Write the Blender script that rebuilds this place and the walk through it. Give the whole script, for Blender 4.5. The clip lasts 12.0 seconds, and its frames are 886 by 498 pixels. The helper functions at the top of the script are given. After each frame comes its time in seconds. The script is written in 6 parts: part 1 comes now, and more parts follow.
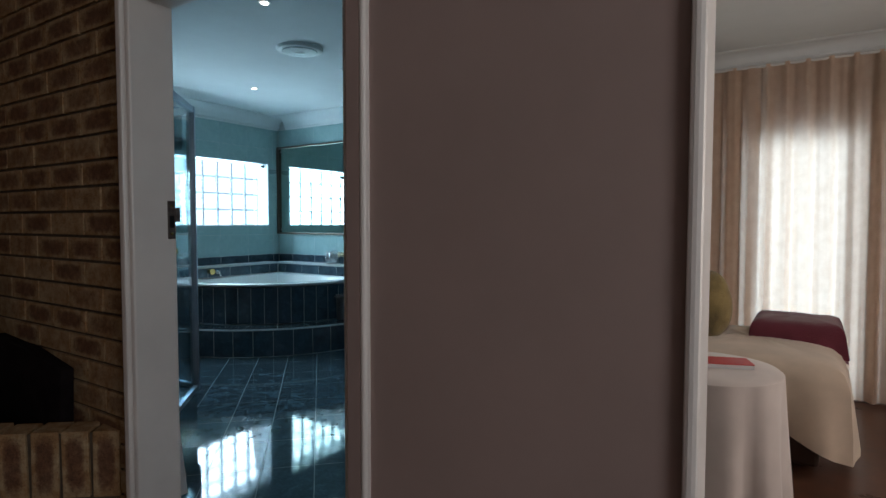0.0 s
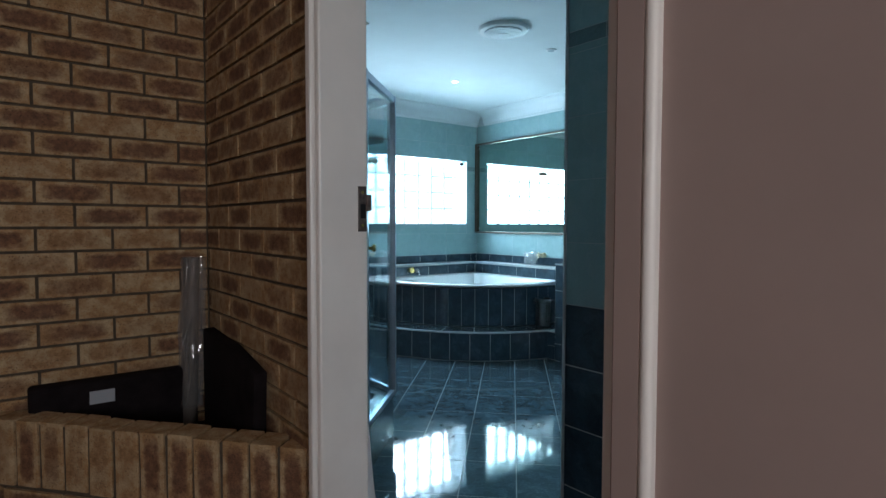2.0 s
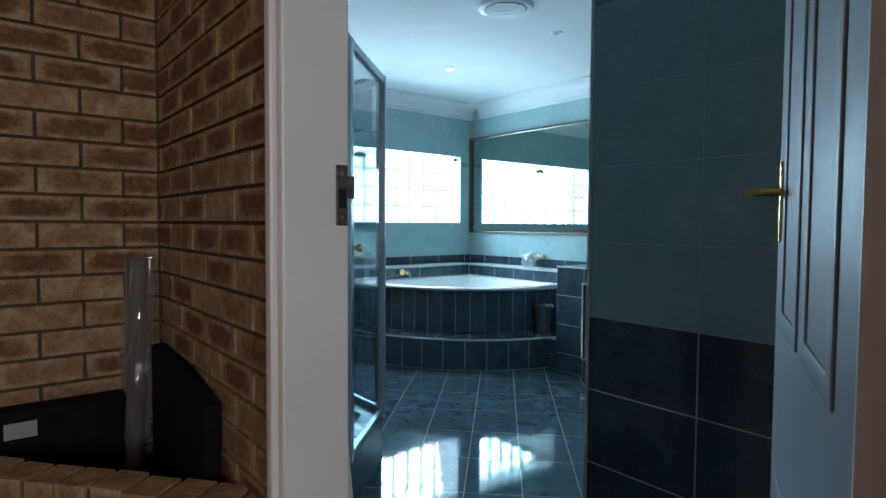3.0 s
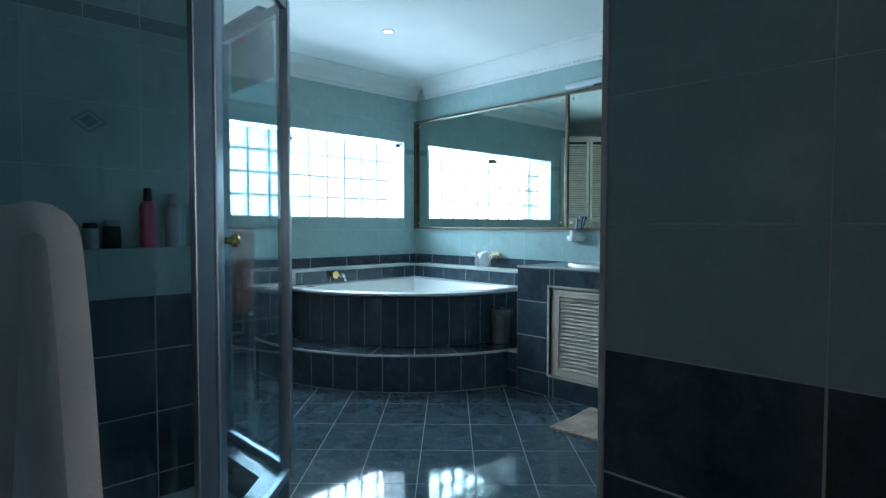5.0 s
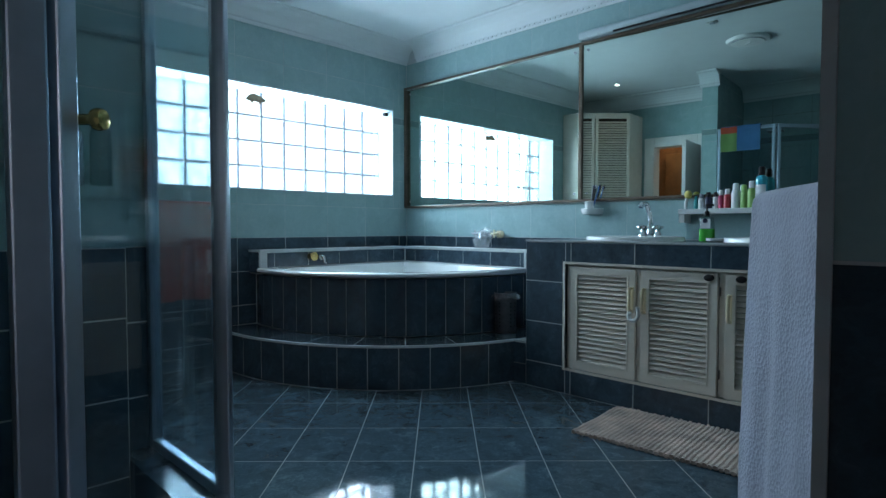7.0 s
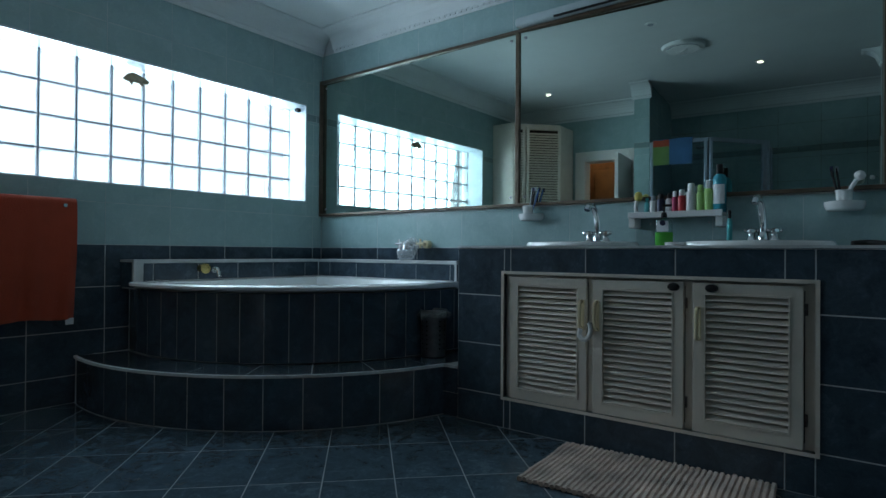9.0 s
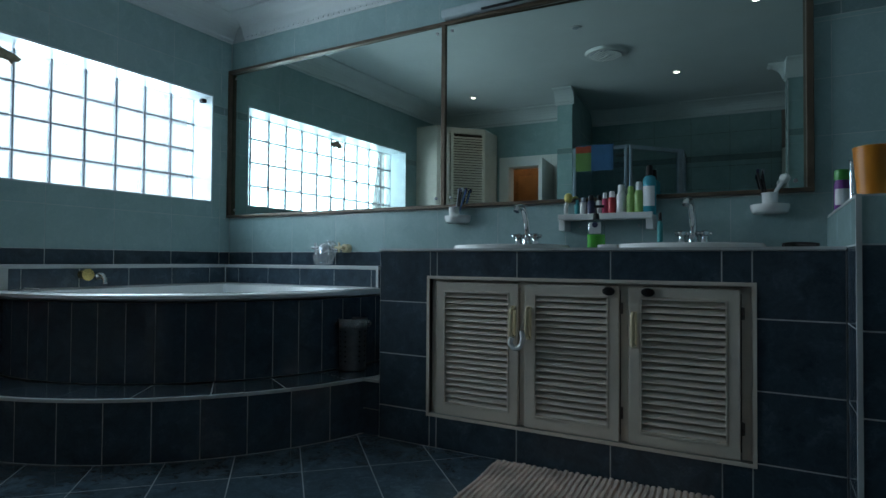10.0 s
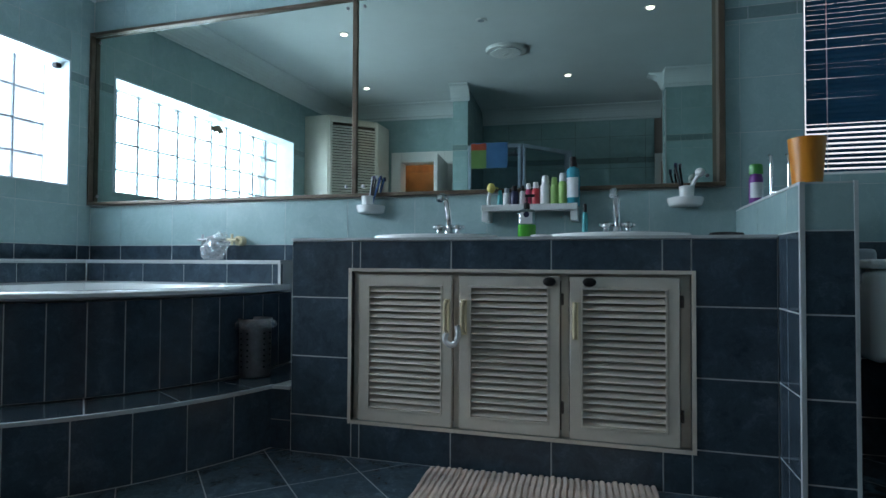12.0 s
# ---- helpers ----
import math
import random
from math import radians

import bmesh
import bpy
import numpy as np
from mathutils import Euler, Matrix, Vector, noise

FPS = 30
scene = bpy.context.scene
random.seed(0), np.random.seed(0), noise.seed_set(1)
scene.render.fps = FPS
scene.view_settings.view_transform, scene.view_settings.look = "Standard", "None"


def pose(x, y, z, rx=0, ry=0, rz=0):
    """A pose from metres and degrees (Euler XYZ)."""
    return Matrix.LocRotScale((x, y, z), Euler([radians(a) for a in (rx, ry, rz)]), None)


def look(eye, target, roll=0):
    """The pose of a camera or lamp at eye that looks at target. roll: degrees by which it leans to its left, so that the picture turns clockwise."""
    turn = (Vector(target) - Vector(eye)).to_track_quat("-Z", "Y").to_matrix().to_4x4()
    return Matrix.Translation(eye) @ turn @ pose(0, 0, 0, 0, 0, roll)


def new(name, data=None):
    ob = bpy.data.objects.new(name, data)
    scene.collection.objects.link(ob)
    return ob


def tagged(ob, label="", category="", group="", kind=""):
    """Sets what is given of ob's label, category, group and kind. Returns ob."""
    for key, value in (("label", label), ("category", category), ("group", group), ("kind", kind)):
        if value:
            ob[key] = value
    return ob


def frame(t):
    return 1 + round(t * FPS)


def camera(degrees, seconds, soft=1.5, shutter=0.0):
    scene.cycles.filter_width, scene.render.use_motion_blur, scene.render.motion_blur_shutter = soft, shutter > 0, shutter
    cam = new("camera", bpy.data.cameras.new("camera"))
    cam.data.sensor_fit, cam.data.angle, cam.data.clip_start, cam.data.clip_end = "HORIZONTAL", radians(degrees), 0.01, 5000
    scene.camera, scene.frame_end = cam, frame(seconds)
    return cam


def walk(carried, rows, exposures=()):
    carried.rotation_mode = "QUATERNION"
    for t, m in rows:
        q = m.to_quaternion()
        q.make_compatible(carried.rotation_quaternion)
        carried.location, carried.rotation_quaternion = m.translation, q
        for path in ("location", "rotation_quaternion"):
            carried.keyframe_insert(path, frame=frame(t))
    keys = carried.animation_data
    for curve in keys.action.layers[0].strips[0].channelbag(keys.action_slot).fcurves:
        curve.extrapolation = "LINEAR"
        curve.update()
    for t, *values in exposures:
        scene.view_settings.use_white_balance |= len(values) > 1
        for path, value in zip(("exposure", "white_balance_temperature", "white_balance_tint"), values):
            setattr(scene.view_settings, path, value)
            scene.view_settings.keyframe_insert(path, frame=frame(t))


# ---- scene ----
cam = camera(75.6, 12.0)
PATH = [
    (0, (0.275, 0.164, 1.324), (-0.808, 1.843, 1.232), 0.1),
    (0.5, (0.184, 0.152, 1.303), (-1.119, 1.666, 1.217), -0.2),
    (1, (0.06, 0.208, 1.311), (-1.406, 1.565, 1.22), 0.2),
    (1.5, (-0.024, 0.344, 1.3), (-1.573, 1.606, 1.211), 0.0),
    (2, (-0.122, 0.468, 1.29), (-1.695, 1.7, 1.202), 0.1),
    (2.5, (-0.296, 0.587, 1.28), (-1.866, 1.823, 1.192), 0.3),
    (3, (-0.461, 0.687, 1.272), (-2.01, 1.949, 1.186), 0.4),
    (3.2, (-0.516, 0.735, 1.268), (-2.05, 2.015, 1.184), 0.4),
    (5, (-1.059, 1.27, 1.211), (-2.489, 2.665, 1.129), 0.1),
    (5.5, (-1.175, 1.361, 1.171), (-2.593, 2.769, 1.091), 0.0),
    (6, (-1.306, 1.476, 1.117), (-2.715, 2.892, 1.037), 0.0),
    (6.5, (-1.423, 1.605, 1.045), (-2.831, 3.023, 0.968), -0.0),
    (8.3, (-1.807, 1.92, 0.912), (-3.159, 3.393, 0.873), 0.1),
    (8.5, (-1.837, 1.987, 0.897), (-3.163, 3.484, 0.875), 0.3),
    (9, (-1.904, 2.119, 0.882), (-3.114, 3.711, 0.895), 0.4),
    (9.5, (-1.985, 2.239, 0.867), (-3.074, 3.916, 0.901), 0.4),
    (10, (-2.041, 2.312, 0.861), (-3.024, 4.053, 0.903), 0.4),
    (10.5, (-2.122, 2.345, 0.85), (-3.003, 4.14, 0.898), 0.4),
    (11, (-2.212, 2.375, 0.827), (-2.969, 4.225, 0.882), 0.4),
    (11.5, (-2.284, 2.394, 0.815), (-2.931, 4.285, 0.868), 0.3),
    (12, (-2.351, 2.404, 0.813), (-2.92, 4.32, 0.864), 0.3),
]
EXPOSURES = [(0.0, -0.3, 6250, 10), (1.0, 0.2, 6250, 10), (2.5, 0.6, 6150, 11), (5.0, 0.38, 6400, 13), (6.5, 0.09, 6400, 15), (8.5, -0.55, 6600, 18), (9.5, -0.98, 6950, 18), (10.5, -0.72, 7000, 20), (12.0, -0.02, 7000, 23)]
walk(cam, [(t, look(eye, target, roll)) for t, eye, target, roll in PATH], EXPOSURES)

# ---- world and light ----
world = bpy.data.worlds.new("daylight")
scene.world = world
world.use_nodes = True
wn = world.node_tree.nodes
sky = wn.new("ShaderNodeTexSky")
sky.sky_type, sky.sun_disc = "NISHITA", False
sky.sun_elevation, sky.sun_rotation = radians(50), radians(200)
world.node_tree.links.new(sky.outputs[0], wn["Background"].inputs[0])
wn["Background"].inputs[1].default_value = 0.1


def area_lamp(name, eye, target, w, h, power, colour):
    d = bpy.data.lights.new(name, "AREA")
    d.shape, d.size, d.size_y, d.energy, d.color = "RECTANGLE", w, h, power, colour
    ob = new(name, d)
    ob.matrix_world = look(eye, target)
    return ob


BLOCK_SKY, BLIND_SKY, BLOCK_LAMP, BED_LAMP, HALL_FILL = 1.7, 1.0, 265, 15, 34
area_lamp("skylight_west", (-6.15, 4.03, 1.80), (-5.0, 4.03, 1.62), 2.5, 1.2, BLOCK_LAMP, (0.68, 0.87, 1.0))
# added fill through an unseen east opening, brightens the bedside table and bed
area_lamp("skylight_bedroom_east", (2.85, 3.0, 1.5), (1.0, 3.0, 1.2), 1.2, 1.4, 48, (1.0, 0.85, 0.74))
area_lamp("skylight_bedroom", (0.22, 5.36, 1.02), (0.22, 5.0, 1.02), 0.60, 1.9, BED_LAMP, (0.62, 0.82, 1.0))
# added fill under the lobby's closed ceiling, no window or fitting there
area_lamp("skylight_lobby", (-4.35, 1.3, 2.6), (-4.35, 1.25, 1.0), 0.4, 0.3, 7, (1.0, 0.85, 0.65))
# added light from an unseen opening, for brightness on the hall's bricks
area_lamp("skylight_hall", (2.72, -0.5, 1.78), (1.0, -0.2, 1.76), 1.2, 1.05, HALL_FILL, (1.0, 0.97, 0.94))


# ---- materials ----
def material(name):
    m = bpy.data.materials.new(name)
    m.use_nodes = True
    return m, m.node_tree.nodes, m.node_tree.links, m.node_tree.nodes["Principled BSDF"]


def tex(nodes, links, kind, scale, coord, **inputs):
    n = nodes.new(kind)
    n.inputs["Scale"].default_value = scale
    for key, value in inputs.items():
        n.inputs[key].default_value = value
    links.new(coord, n.inputs["Vector"])
    return n


def ramp(nodes, links, src, stops):
    r = nodes.new("ShaderNodeValToRGB")
    el = r.color_ramp.elements
    el[0].position, el[0].color = stops[0][0], (*stops[0][1], 1)
    el[1].position, el[1].color = stops[-1][0], (*stops[-1][1], 1)
    for p, c in stops[1:-1]:
        e = el.new(p)
        e.color = (*c, 1)
    links.new(src, r.inputs[0])
    return r.outputs[0]


def object_coord(nodes, links, spread=0.0):
    tc = nodes.new("ShaderNodeTexCoord")
    if not spread:
        return tc.outputs["Object"]
    info = nodes.new("ShaderNodeObjectInfo")
    mul = nodes.new("ShaderNodeVectorMath")
    mul.operation = "MULTIPLY_ADD"
    links.new(info.outputs["Random"], mul.inputs[0])
    mul.inputs[1].default_value = (spread, spread * 0.7, spread * 1.3)
    links.new(tc.outputs["Object"], mul.inputs[2])
    return mul.outputs[0]


def bumped(nodes, links, b, src, strength, distance=0.002):
    n = nodes.new("ShaderNodeBump")
    n.inputs["Strength"].default_value, n.inputs["Distance"].default_value = strength, distance
    links.new(src, n.inputs["Height"])
    links.new(n.outputs[0], b.inputs["Normal"])


def plain(name, colour, rough=0.5, metal=0.0, vary=0.12, scale=9.0, bump=0.05, spec=0.5, spread=0.0):
    m, nodes, links, b = material(name)
    co = object_coord(nodes, links, spread)
    n1 = tex(nodes, links, "ShaderNodeTexNoise", scale, co, Detail=6.0, Roughness=0.6)
    lo = tuple(c * (1 - vary) for c in colour)
    hi = tuple(min(1, c * (1 + vary)) for c in colour)
    links.new(ramp(nodes, links, n1.outputs["Fac"], [(0.3, lo), (0.7, hi)]), b.inputs["Base Color"])
    n2 = tex(nodes, links, "ShaderNodeTexNoise", scale * 14, co, Detail=3.0)
    if bump:
        bumped(nodes, links, b, n2.outputs["Fac"], bump)
    r = nodes.new("ShaderNodeMapRange")
    r.inputs["To Min"].default_value, r.inputs["To Max"].default_value = max(0.02, rough - 0.07), min(1, rough + 0.07)
    links.new(n1.outputs["Fac"], r.inputs[0])
    links.new(r.outputs[0], b.inputs["Roughness"])
    b.inputs["Metallic"].default_value = metal
    b.inputs["Specular IOR Level"].default_value = spec
    return m


def marble_tile(name, dark, mid, vein, rough, scale=5.0, contrast=1.0):
    """Glazed tile with cloudy marbling and thin veins, different on each piece."""
    m, nodes, links, b = material(name)
    co = object_coord(nodes, links, 40.0)
    warp = tex(nodes, links, "ShaderNodeTexNoise", scale, co, Detail=5.0, Roughness=0.65)
    add = nodes.new("ShaderNodeVectorMath")
    add.operation = "MULTIPLY_ADD"
    links.new(warp.outputs["Color"], add.inputs[0])
    add.inputs[1].default_value = (0.35, 0.35, 0.35)
    links.new(co, add.inputs[2])
    cloud = tex(nodes, links, "ShaderNodeTexNoise", scale * 1.6, add.outputs[0], Detail=8.0, Roughness=0.7)
    base = ramp(nodes, links, cloud.outputs["Fac"], [(0.32, dark), (0.55, mid), (0.8, vein)])
    wave = tex(nodes, links, "ShaderNodeTexWave", scale * 0.9, add.outputs[0], Distortion=9.0, Detail=4.0)
    veins = ramp(nodes, links, wave.outputs["Fac"], [(0.0, (0.6 * contrast,) * 3), (0.06, (0.0,) * 3), (1.0, (0.0,) * 3)])
    mix = nodes.new("ShaderNodeMix")
    mix.data_type = "RGBA"
    links.new(veins, mix.inputs["Factor"])
    links.new(base, mix.inputs["A"])
    mix.inputs["B"].default_value = (*vein, 1)
    links.new(mix.outputs["Result"], b.inputs["Base Color"])
    r = nodes.new("ShaderNodeMapRange")
    r.inputs["To Min"].default_value, r.inputs["To Max"].default_value = rough * 0.7, rough * 1.4
    links.new(cloud.outputs["Fac"], r.inputs[0])
    links.new(r.outputs[0], b.inputs["Roughness"])
    wob = tex(nodes, links, "ShaderNodeTexNoise", 14.0, co, Detail=2.0)
    bumped(nodes, links, b, wob.outputs["Fac"], 0.05, 0.003)
    return m


DARK_TILE = marble_tile("dark blue marbled tile", (0.030, 0.047, 0.064), (0.049, 0.078, 0.103), (0.115, 0.162, 0.20), 0.15, 5.0, 0.15)
FLOOR_TILE = marble_tile("blue marbled floor tile", (0.033, 0.056, 0.074), (0.058, 0.098, 0.126), (0.16, 0.235, 0.275), 0.052, 6.0, 0.35)
LIGHT_TILE = marble_tile("pale aqua marbled tile", (0.272, 0.407, 0.41), (0.312, 0.452, 0.455), (0.39, 0.525, 0.525), 0.20, 4.0, 0.4)
BORDER_TILE = marble_tile("patterned border tile", (0.10, 0.17, 0.18), (0.17, 0.26, 0.26), (0.28, 0.38, 0.38), 0.3, 25.0)
# reveal tile copied paler, the strong window light put into its colour
LIT_REVEAL = plain("pale glazed reveal", (0.50, 0.58, 0.61), 0.25, vary=0.05, scale=12)
GROUT = plain("pale grout", (0.50, 0.53, 0.53), 0.9, vary=0.2, scale=6, bump=0.2)
# pale grout between the blocks, its backlit shade put into the colour
JOINT = plain("grey block joint", (0.24, 0.28, 0.32), 0.9, vary=0.1)
FLOOR_GROUT = plain("grey floor grout", (0.30, 0.33, 0.35), 0.9, vary=0.25, scale=6, bump=0.2)
RUST = plain("rusty brown metal", (0.13, 0.105, 0.095), 0.5, 0.6, vary=0.5, scale=60)
TRIM = plain("white tile trim", (0.54, 0.56, 0.56), 0.4, vary=0.08)
CEILING = plain("white ceiling paint", (0.70, 0.735, 0.735), 0.85, vary=0.04, scale=2.5, bump=0.08)
PLASTER = plain("mauve grey wall paint", (0.36, 0.27, 0.245), 0.85, vary=0.06, scale=3.0, bump=0.15)
WHITE_PAINT = plain("white gloss paint", (0.79, 0.75, 0.71), 0.4, vary=0.05, scale=4)
CREAM_PAINT = plain("cream paint", (0.70, 0.62, 0.53), 0.45, vary=0.08, scale=6, spread=9.0)
ENAMEL = plain("white enamel", (0.82, 0.83, 0.82), 0.08, vary=0.02, bump=0.0)
CHROME = plain("chrome", (0.72, 0.73, 0.74), 0.12, 1.0, vary=0.05, bump=0.0)
BRASS = plain("brass", (0.62, 0.44, 0.16), 0.2, 1.0, vary=0.15, bump=0.0)
STEEL = plain("brushed steel", (0.42, 0.43, 0.44), 0.3, 1.0, vary=0.15, scale=40)
ALUMINIUM = plain("grey aluminium", (0.36, 0.42, 0.50), 0.35, 0.85, vary=0.1)
BRONZE_TRIM = plain("bronze mirror frame", (0.115, 0.082, 0.058), 0.4, 0.3, vary=0.25, scale=14)
BLACK = plain("black plastic", (0.010, 0.010, 0.011), 0.5, vary=0.3, spec=0.3)
MATT_BLACK = plain("sooty black sheet", (0.011, 0.008, 0.009), 0.85, vary=0.5, scale=12, bump=0.3, spec=0.1)
IVORY = plain("ivory plastic", (0.74, 0.62, 0.40), 0.35, vary=0.05)
WHITE_PLASTIC = plain("white plastic", (0.75, 0.75, 0.74), 0.35, vary=0.04)
# shade behind louvres, put into the board's colour
SHADE_BOARD = plain("dark cupboard board", (0.05, 0.035, 0.025), 0.8, vary=0.3)
# the open door's white, taken down to one even grey to render dimmer
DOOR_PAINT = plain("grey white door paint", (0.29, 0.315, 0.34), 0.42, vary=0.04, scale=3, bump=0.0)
WOOD = plain("brown wood", (0.23, 0.095, 0.035), 0.45, vary=0.35, scale=7)
FLOORBOARD = plain("reddish wooden floor", (0.11, 0.050, 0.030), 0.3, vary=0.3, scale=5, spread=20.0)
MORTAR = plain("brown mortar", (0.095, 0.070, 0.048), 0.95, vary=0.3, scale=30, bump=0.6)


def cloth(name, colour, scale=160.0, vary=0.12, relief=0.5):
    m, nodes, links, b = material(name)
    co = object_coord(nodes, links)
    n1 = tex(nodes, links, "ShaderNodeTexNoise", 7.0, co, Detail=5.0)
    lo, hi = tuple(c * (1 - vary) for c in colour), tuple(min(1, c * (1 + vary)) for c in colour)
    links.new(ramp(nodes, links, n1.outputs["Fac"], [(0.3, lo), (0.7, hi)]), b.inputs["Base Color"])
    n2 = tex(nodes, links, "ShaderNodeTexVoronoi", scale, co)
    bumped(nodes, links, b, n2.outputs["Distance"], relief, 0.004)
    b.inputs["Roughness"].default_value = 0.95
    b.inputs["Sheen Weight"].default_value = 0.3
    return m


TOWEL = cloth("white towelling", (0.82, 0.80, 0.80))
tn, tk = TOWEL.node_tree.nodes, TOWEL.node_tree.links
thin = tn.new("ShaderNodeBsdfTranslucent")
thin.inputs[0].default_value = (0.82, 0.80, 0.80, 1)
both = tn.new("ShaderNodeMixShader")
both.inputs[0].default_value = 0.4
tk.new(tn["Principled BSDF"].outputs[0], both.inputs[1])
tk.new(thin.outputs[0], both.inputs[2])
tk.new(both.outputs[0], tn["Material Output"].inputs[0])
LILAC_TOWEL = cloth("pale lilac towelling", (0.40, 0.41, 0.50))
RED_TOWEL = cloth("red towelling", (0.42, 0.055, 0.022))
CREAM_CLOTH = cloth("cream cotton", (0.60, 0.49, 0.38), 300.0, 0.1, 0.12)
WHITE_CLOTH = cloth("white tablecloth", (0.66, 0.60, 0.56), 400.0, 0.06, 0.08)
MAROON = cloth("maroon wool", (0.13, 0.018, 0.035))
OLIVE = cloth("olive patterned cushion", (0.22, 0.165, 0.065), vary=0.5)
COTTON_RUG = cloth("beige cotton rug", (0.57, 0.43, 0.36), 220.0, 0.35)
PINK_THREAD = plain("pink thread", (0.62, 0.17, 0.19), 0.8)


def brick_material():
    """Buff clay brick with a scorched brown heart that differs from brick to brick."""
    m, nodes, links, b = material("buff brick with burnt centre")
    tc = nodes.new("ShaderNodeTexCoord")
    info = nodes.new("ShaderNodeObjectInfo")
    co = object_coord(nodes, links, 30.0)
    sep = nodes.new("ShaderNodeSeparateXYZ")
    links.new(tc.outputs["Object"], sep.inputs[0])

    def calc(op, a, bb):
        n = nodes.new("ShaderNodeMath")
        n.operation = op
        for i, v in enumerate((a, bb)):
            if isinstance(v, (int, float)):
                n.inputs[i].default_value = v
            elif v is not None:
                links.new(v, n.inputs[i])
        return n.outputs[0]

    wob = tex(nodes, links, "ShaderNodeTexNoise", 34.0, co, Detail=7.0, Roughness=0.72)
    dx = calc("POWER", calc("MULTIPLY", calc("ABSOLUTE", sep.outputs[0], None), 1 / 0.096), 4.0)
    dy = calc("POWER", calc("MULTIPLY", calc("ABSOLUTE", sep.outputs[1], None), 1 / 0.029), 4.0)
    far = calc("ADD", calc("ADD", dx, dy), calc("MULTIPLY", calc("SUBTRACT", wob.outputs["Fac"], 0.5), 1.5))
    heart = nodes.new("ShaderNodeMapRange")
    heart.inputs["From Min"].default_value, heart.inputs["From Max"].default_value = 1.6, 0.2
    links.new(far, heart.inputs[0])
    amount = nodes.new("ShaderNodeMapRange")
    amount.inputs["From Min"].default_value, amount.inputs["From Max"].default_value = 0.02, 0.5
    links.new(info.outputs["Random"], amount.inputs[0])
    fac = calc("MULTIPLY", heart.outputs[0], calc("MULTIPLY", amount.outputs[0], 0.88))
    buff = tex(nodes, links, "ShaderNodeTexNoise", 17.0, co, Detail=8.0, Roughness=0.7)
    base = ramp(nodes, links, buff.outputs["Fac"], [(0.32, (0.25, 0.135, 0.055)), (0.45, (0.36, 0.21, 0.095)), (0.55, (0.43, 0.30, 0.165)), (0.7, (0.53, 0.40, 0.24))])
    dark = ramp(nodes, links, wob.outputs["Fac"], [(0.3, (0.070, 0.028, 0.016)), (0.5, (0.14, 0.060, 0.032)), (0.7, (0.25, 0.11, 0.045))])
    mix = nodes.new("ShaderNodeMix")
    mix.data_type = "RGBA"
    links.new(fac, mix.inputs["Factor"])
    links.new(base, mix.inputs["A"])
    links.new(dark, mix.inputs["B"])
    speck = tex(nodes, links, "ShaderNodeTexNoise", 210.0, co, Detail=2.0)
    spot = ramp(nodes, links, speck.outputs["Fac"], [(0.30, (0.22, 0.17, 0.15)), (0.40, (1, 1, 1)), (0.66, (1, 1, 1)), (0.74, (1.35, 1.3, 1.2))])
    mul = nodes.new("ShaderNodeMix")
    mul.data_type, mul.blend_type = "RGBA", "MULTIPLY"
    mul.inputs["Factor"].default_value = 0.8
    links.new(mix.outputs["Result"], mul.inputs["A"])
    links.new(spot, mul.inputs["B"])
    links.new(mul.outputs["Result"], b.inputs["Base Color"])
    b.inputs["Roughness"].default_value = 0.8
    fine = tex(nodes, links, "ShaderNodeTexNoise", 120.0, co, Detail=5.0)
    bumped(nodes, links, b, fine.outputs["Fac"], 0.8, 0.005)
    return m


BRICK = brick_material()


def clear(name, tint, clear_part, rough=0.02):
    """Thin glass: mostly straight through, some gloss."""
    m, nodes, links, b = material(name)
    out = nodes["Material Output"]
    t = nodes.new("ShaderNodeBsdfTransparent")
    t.inputs[0].default_value = (*tint, 1)
    g = nodes.new("ShaderNodeBsdfGlossy")
    g.inputs["Roughness"].default_value = rough
    fr = nodes.new("ShaderNodeLayerWeight")
    fr.inputs[0].default_value = 0.5
    pw = nodes.new("ShaderNodeMath")
    pw.operation = "POWER"
    links.new(fr.outputs["Facing"], pw.inputs[0])
    pw.inputs[1].default_value = 4.0
    sc = nodes.new("ShaderNodeMath")
    sc.operation = "MULTIPLY_ADD"
    links.new(pw.outputs[0], sc.inputs[0])
    sc.inputs[1].default_value = 0.7
    sc.inputs[2].default_value = 1 - clear_part
    mix = nodes.new("ShaderNodeMixShader")
    links.new(sc.outputs[0], mix.inputs[0])
    links.new(t.outputs[0], mix.inputs[1])
    links.new(g.outputs[0], mix.inputs[2])
    links.new(mix.outputs[0], out.inputs[0])
    return m


SHOWER_GLASS = clear("shower glass", (0.90, 0.95, 0.95), 0.975)


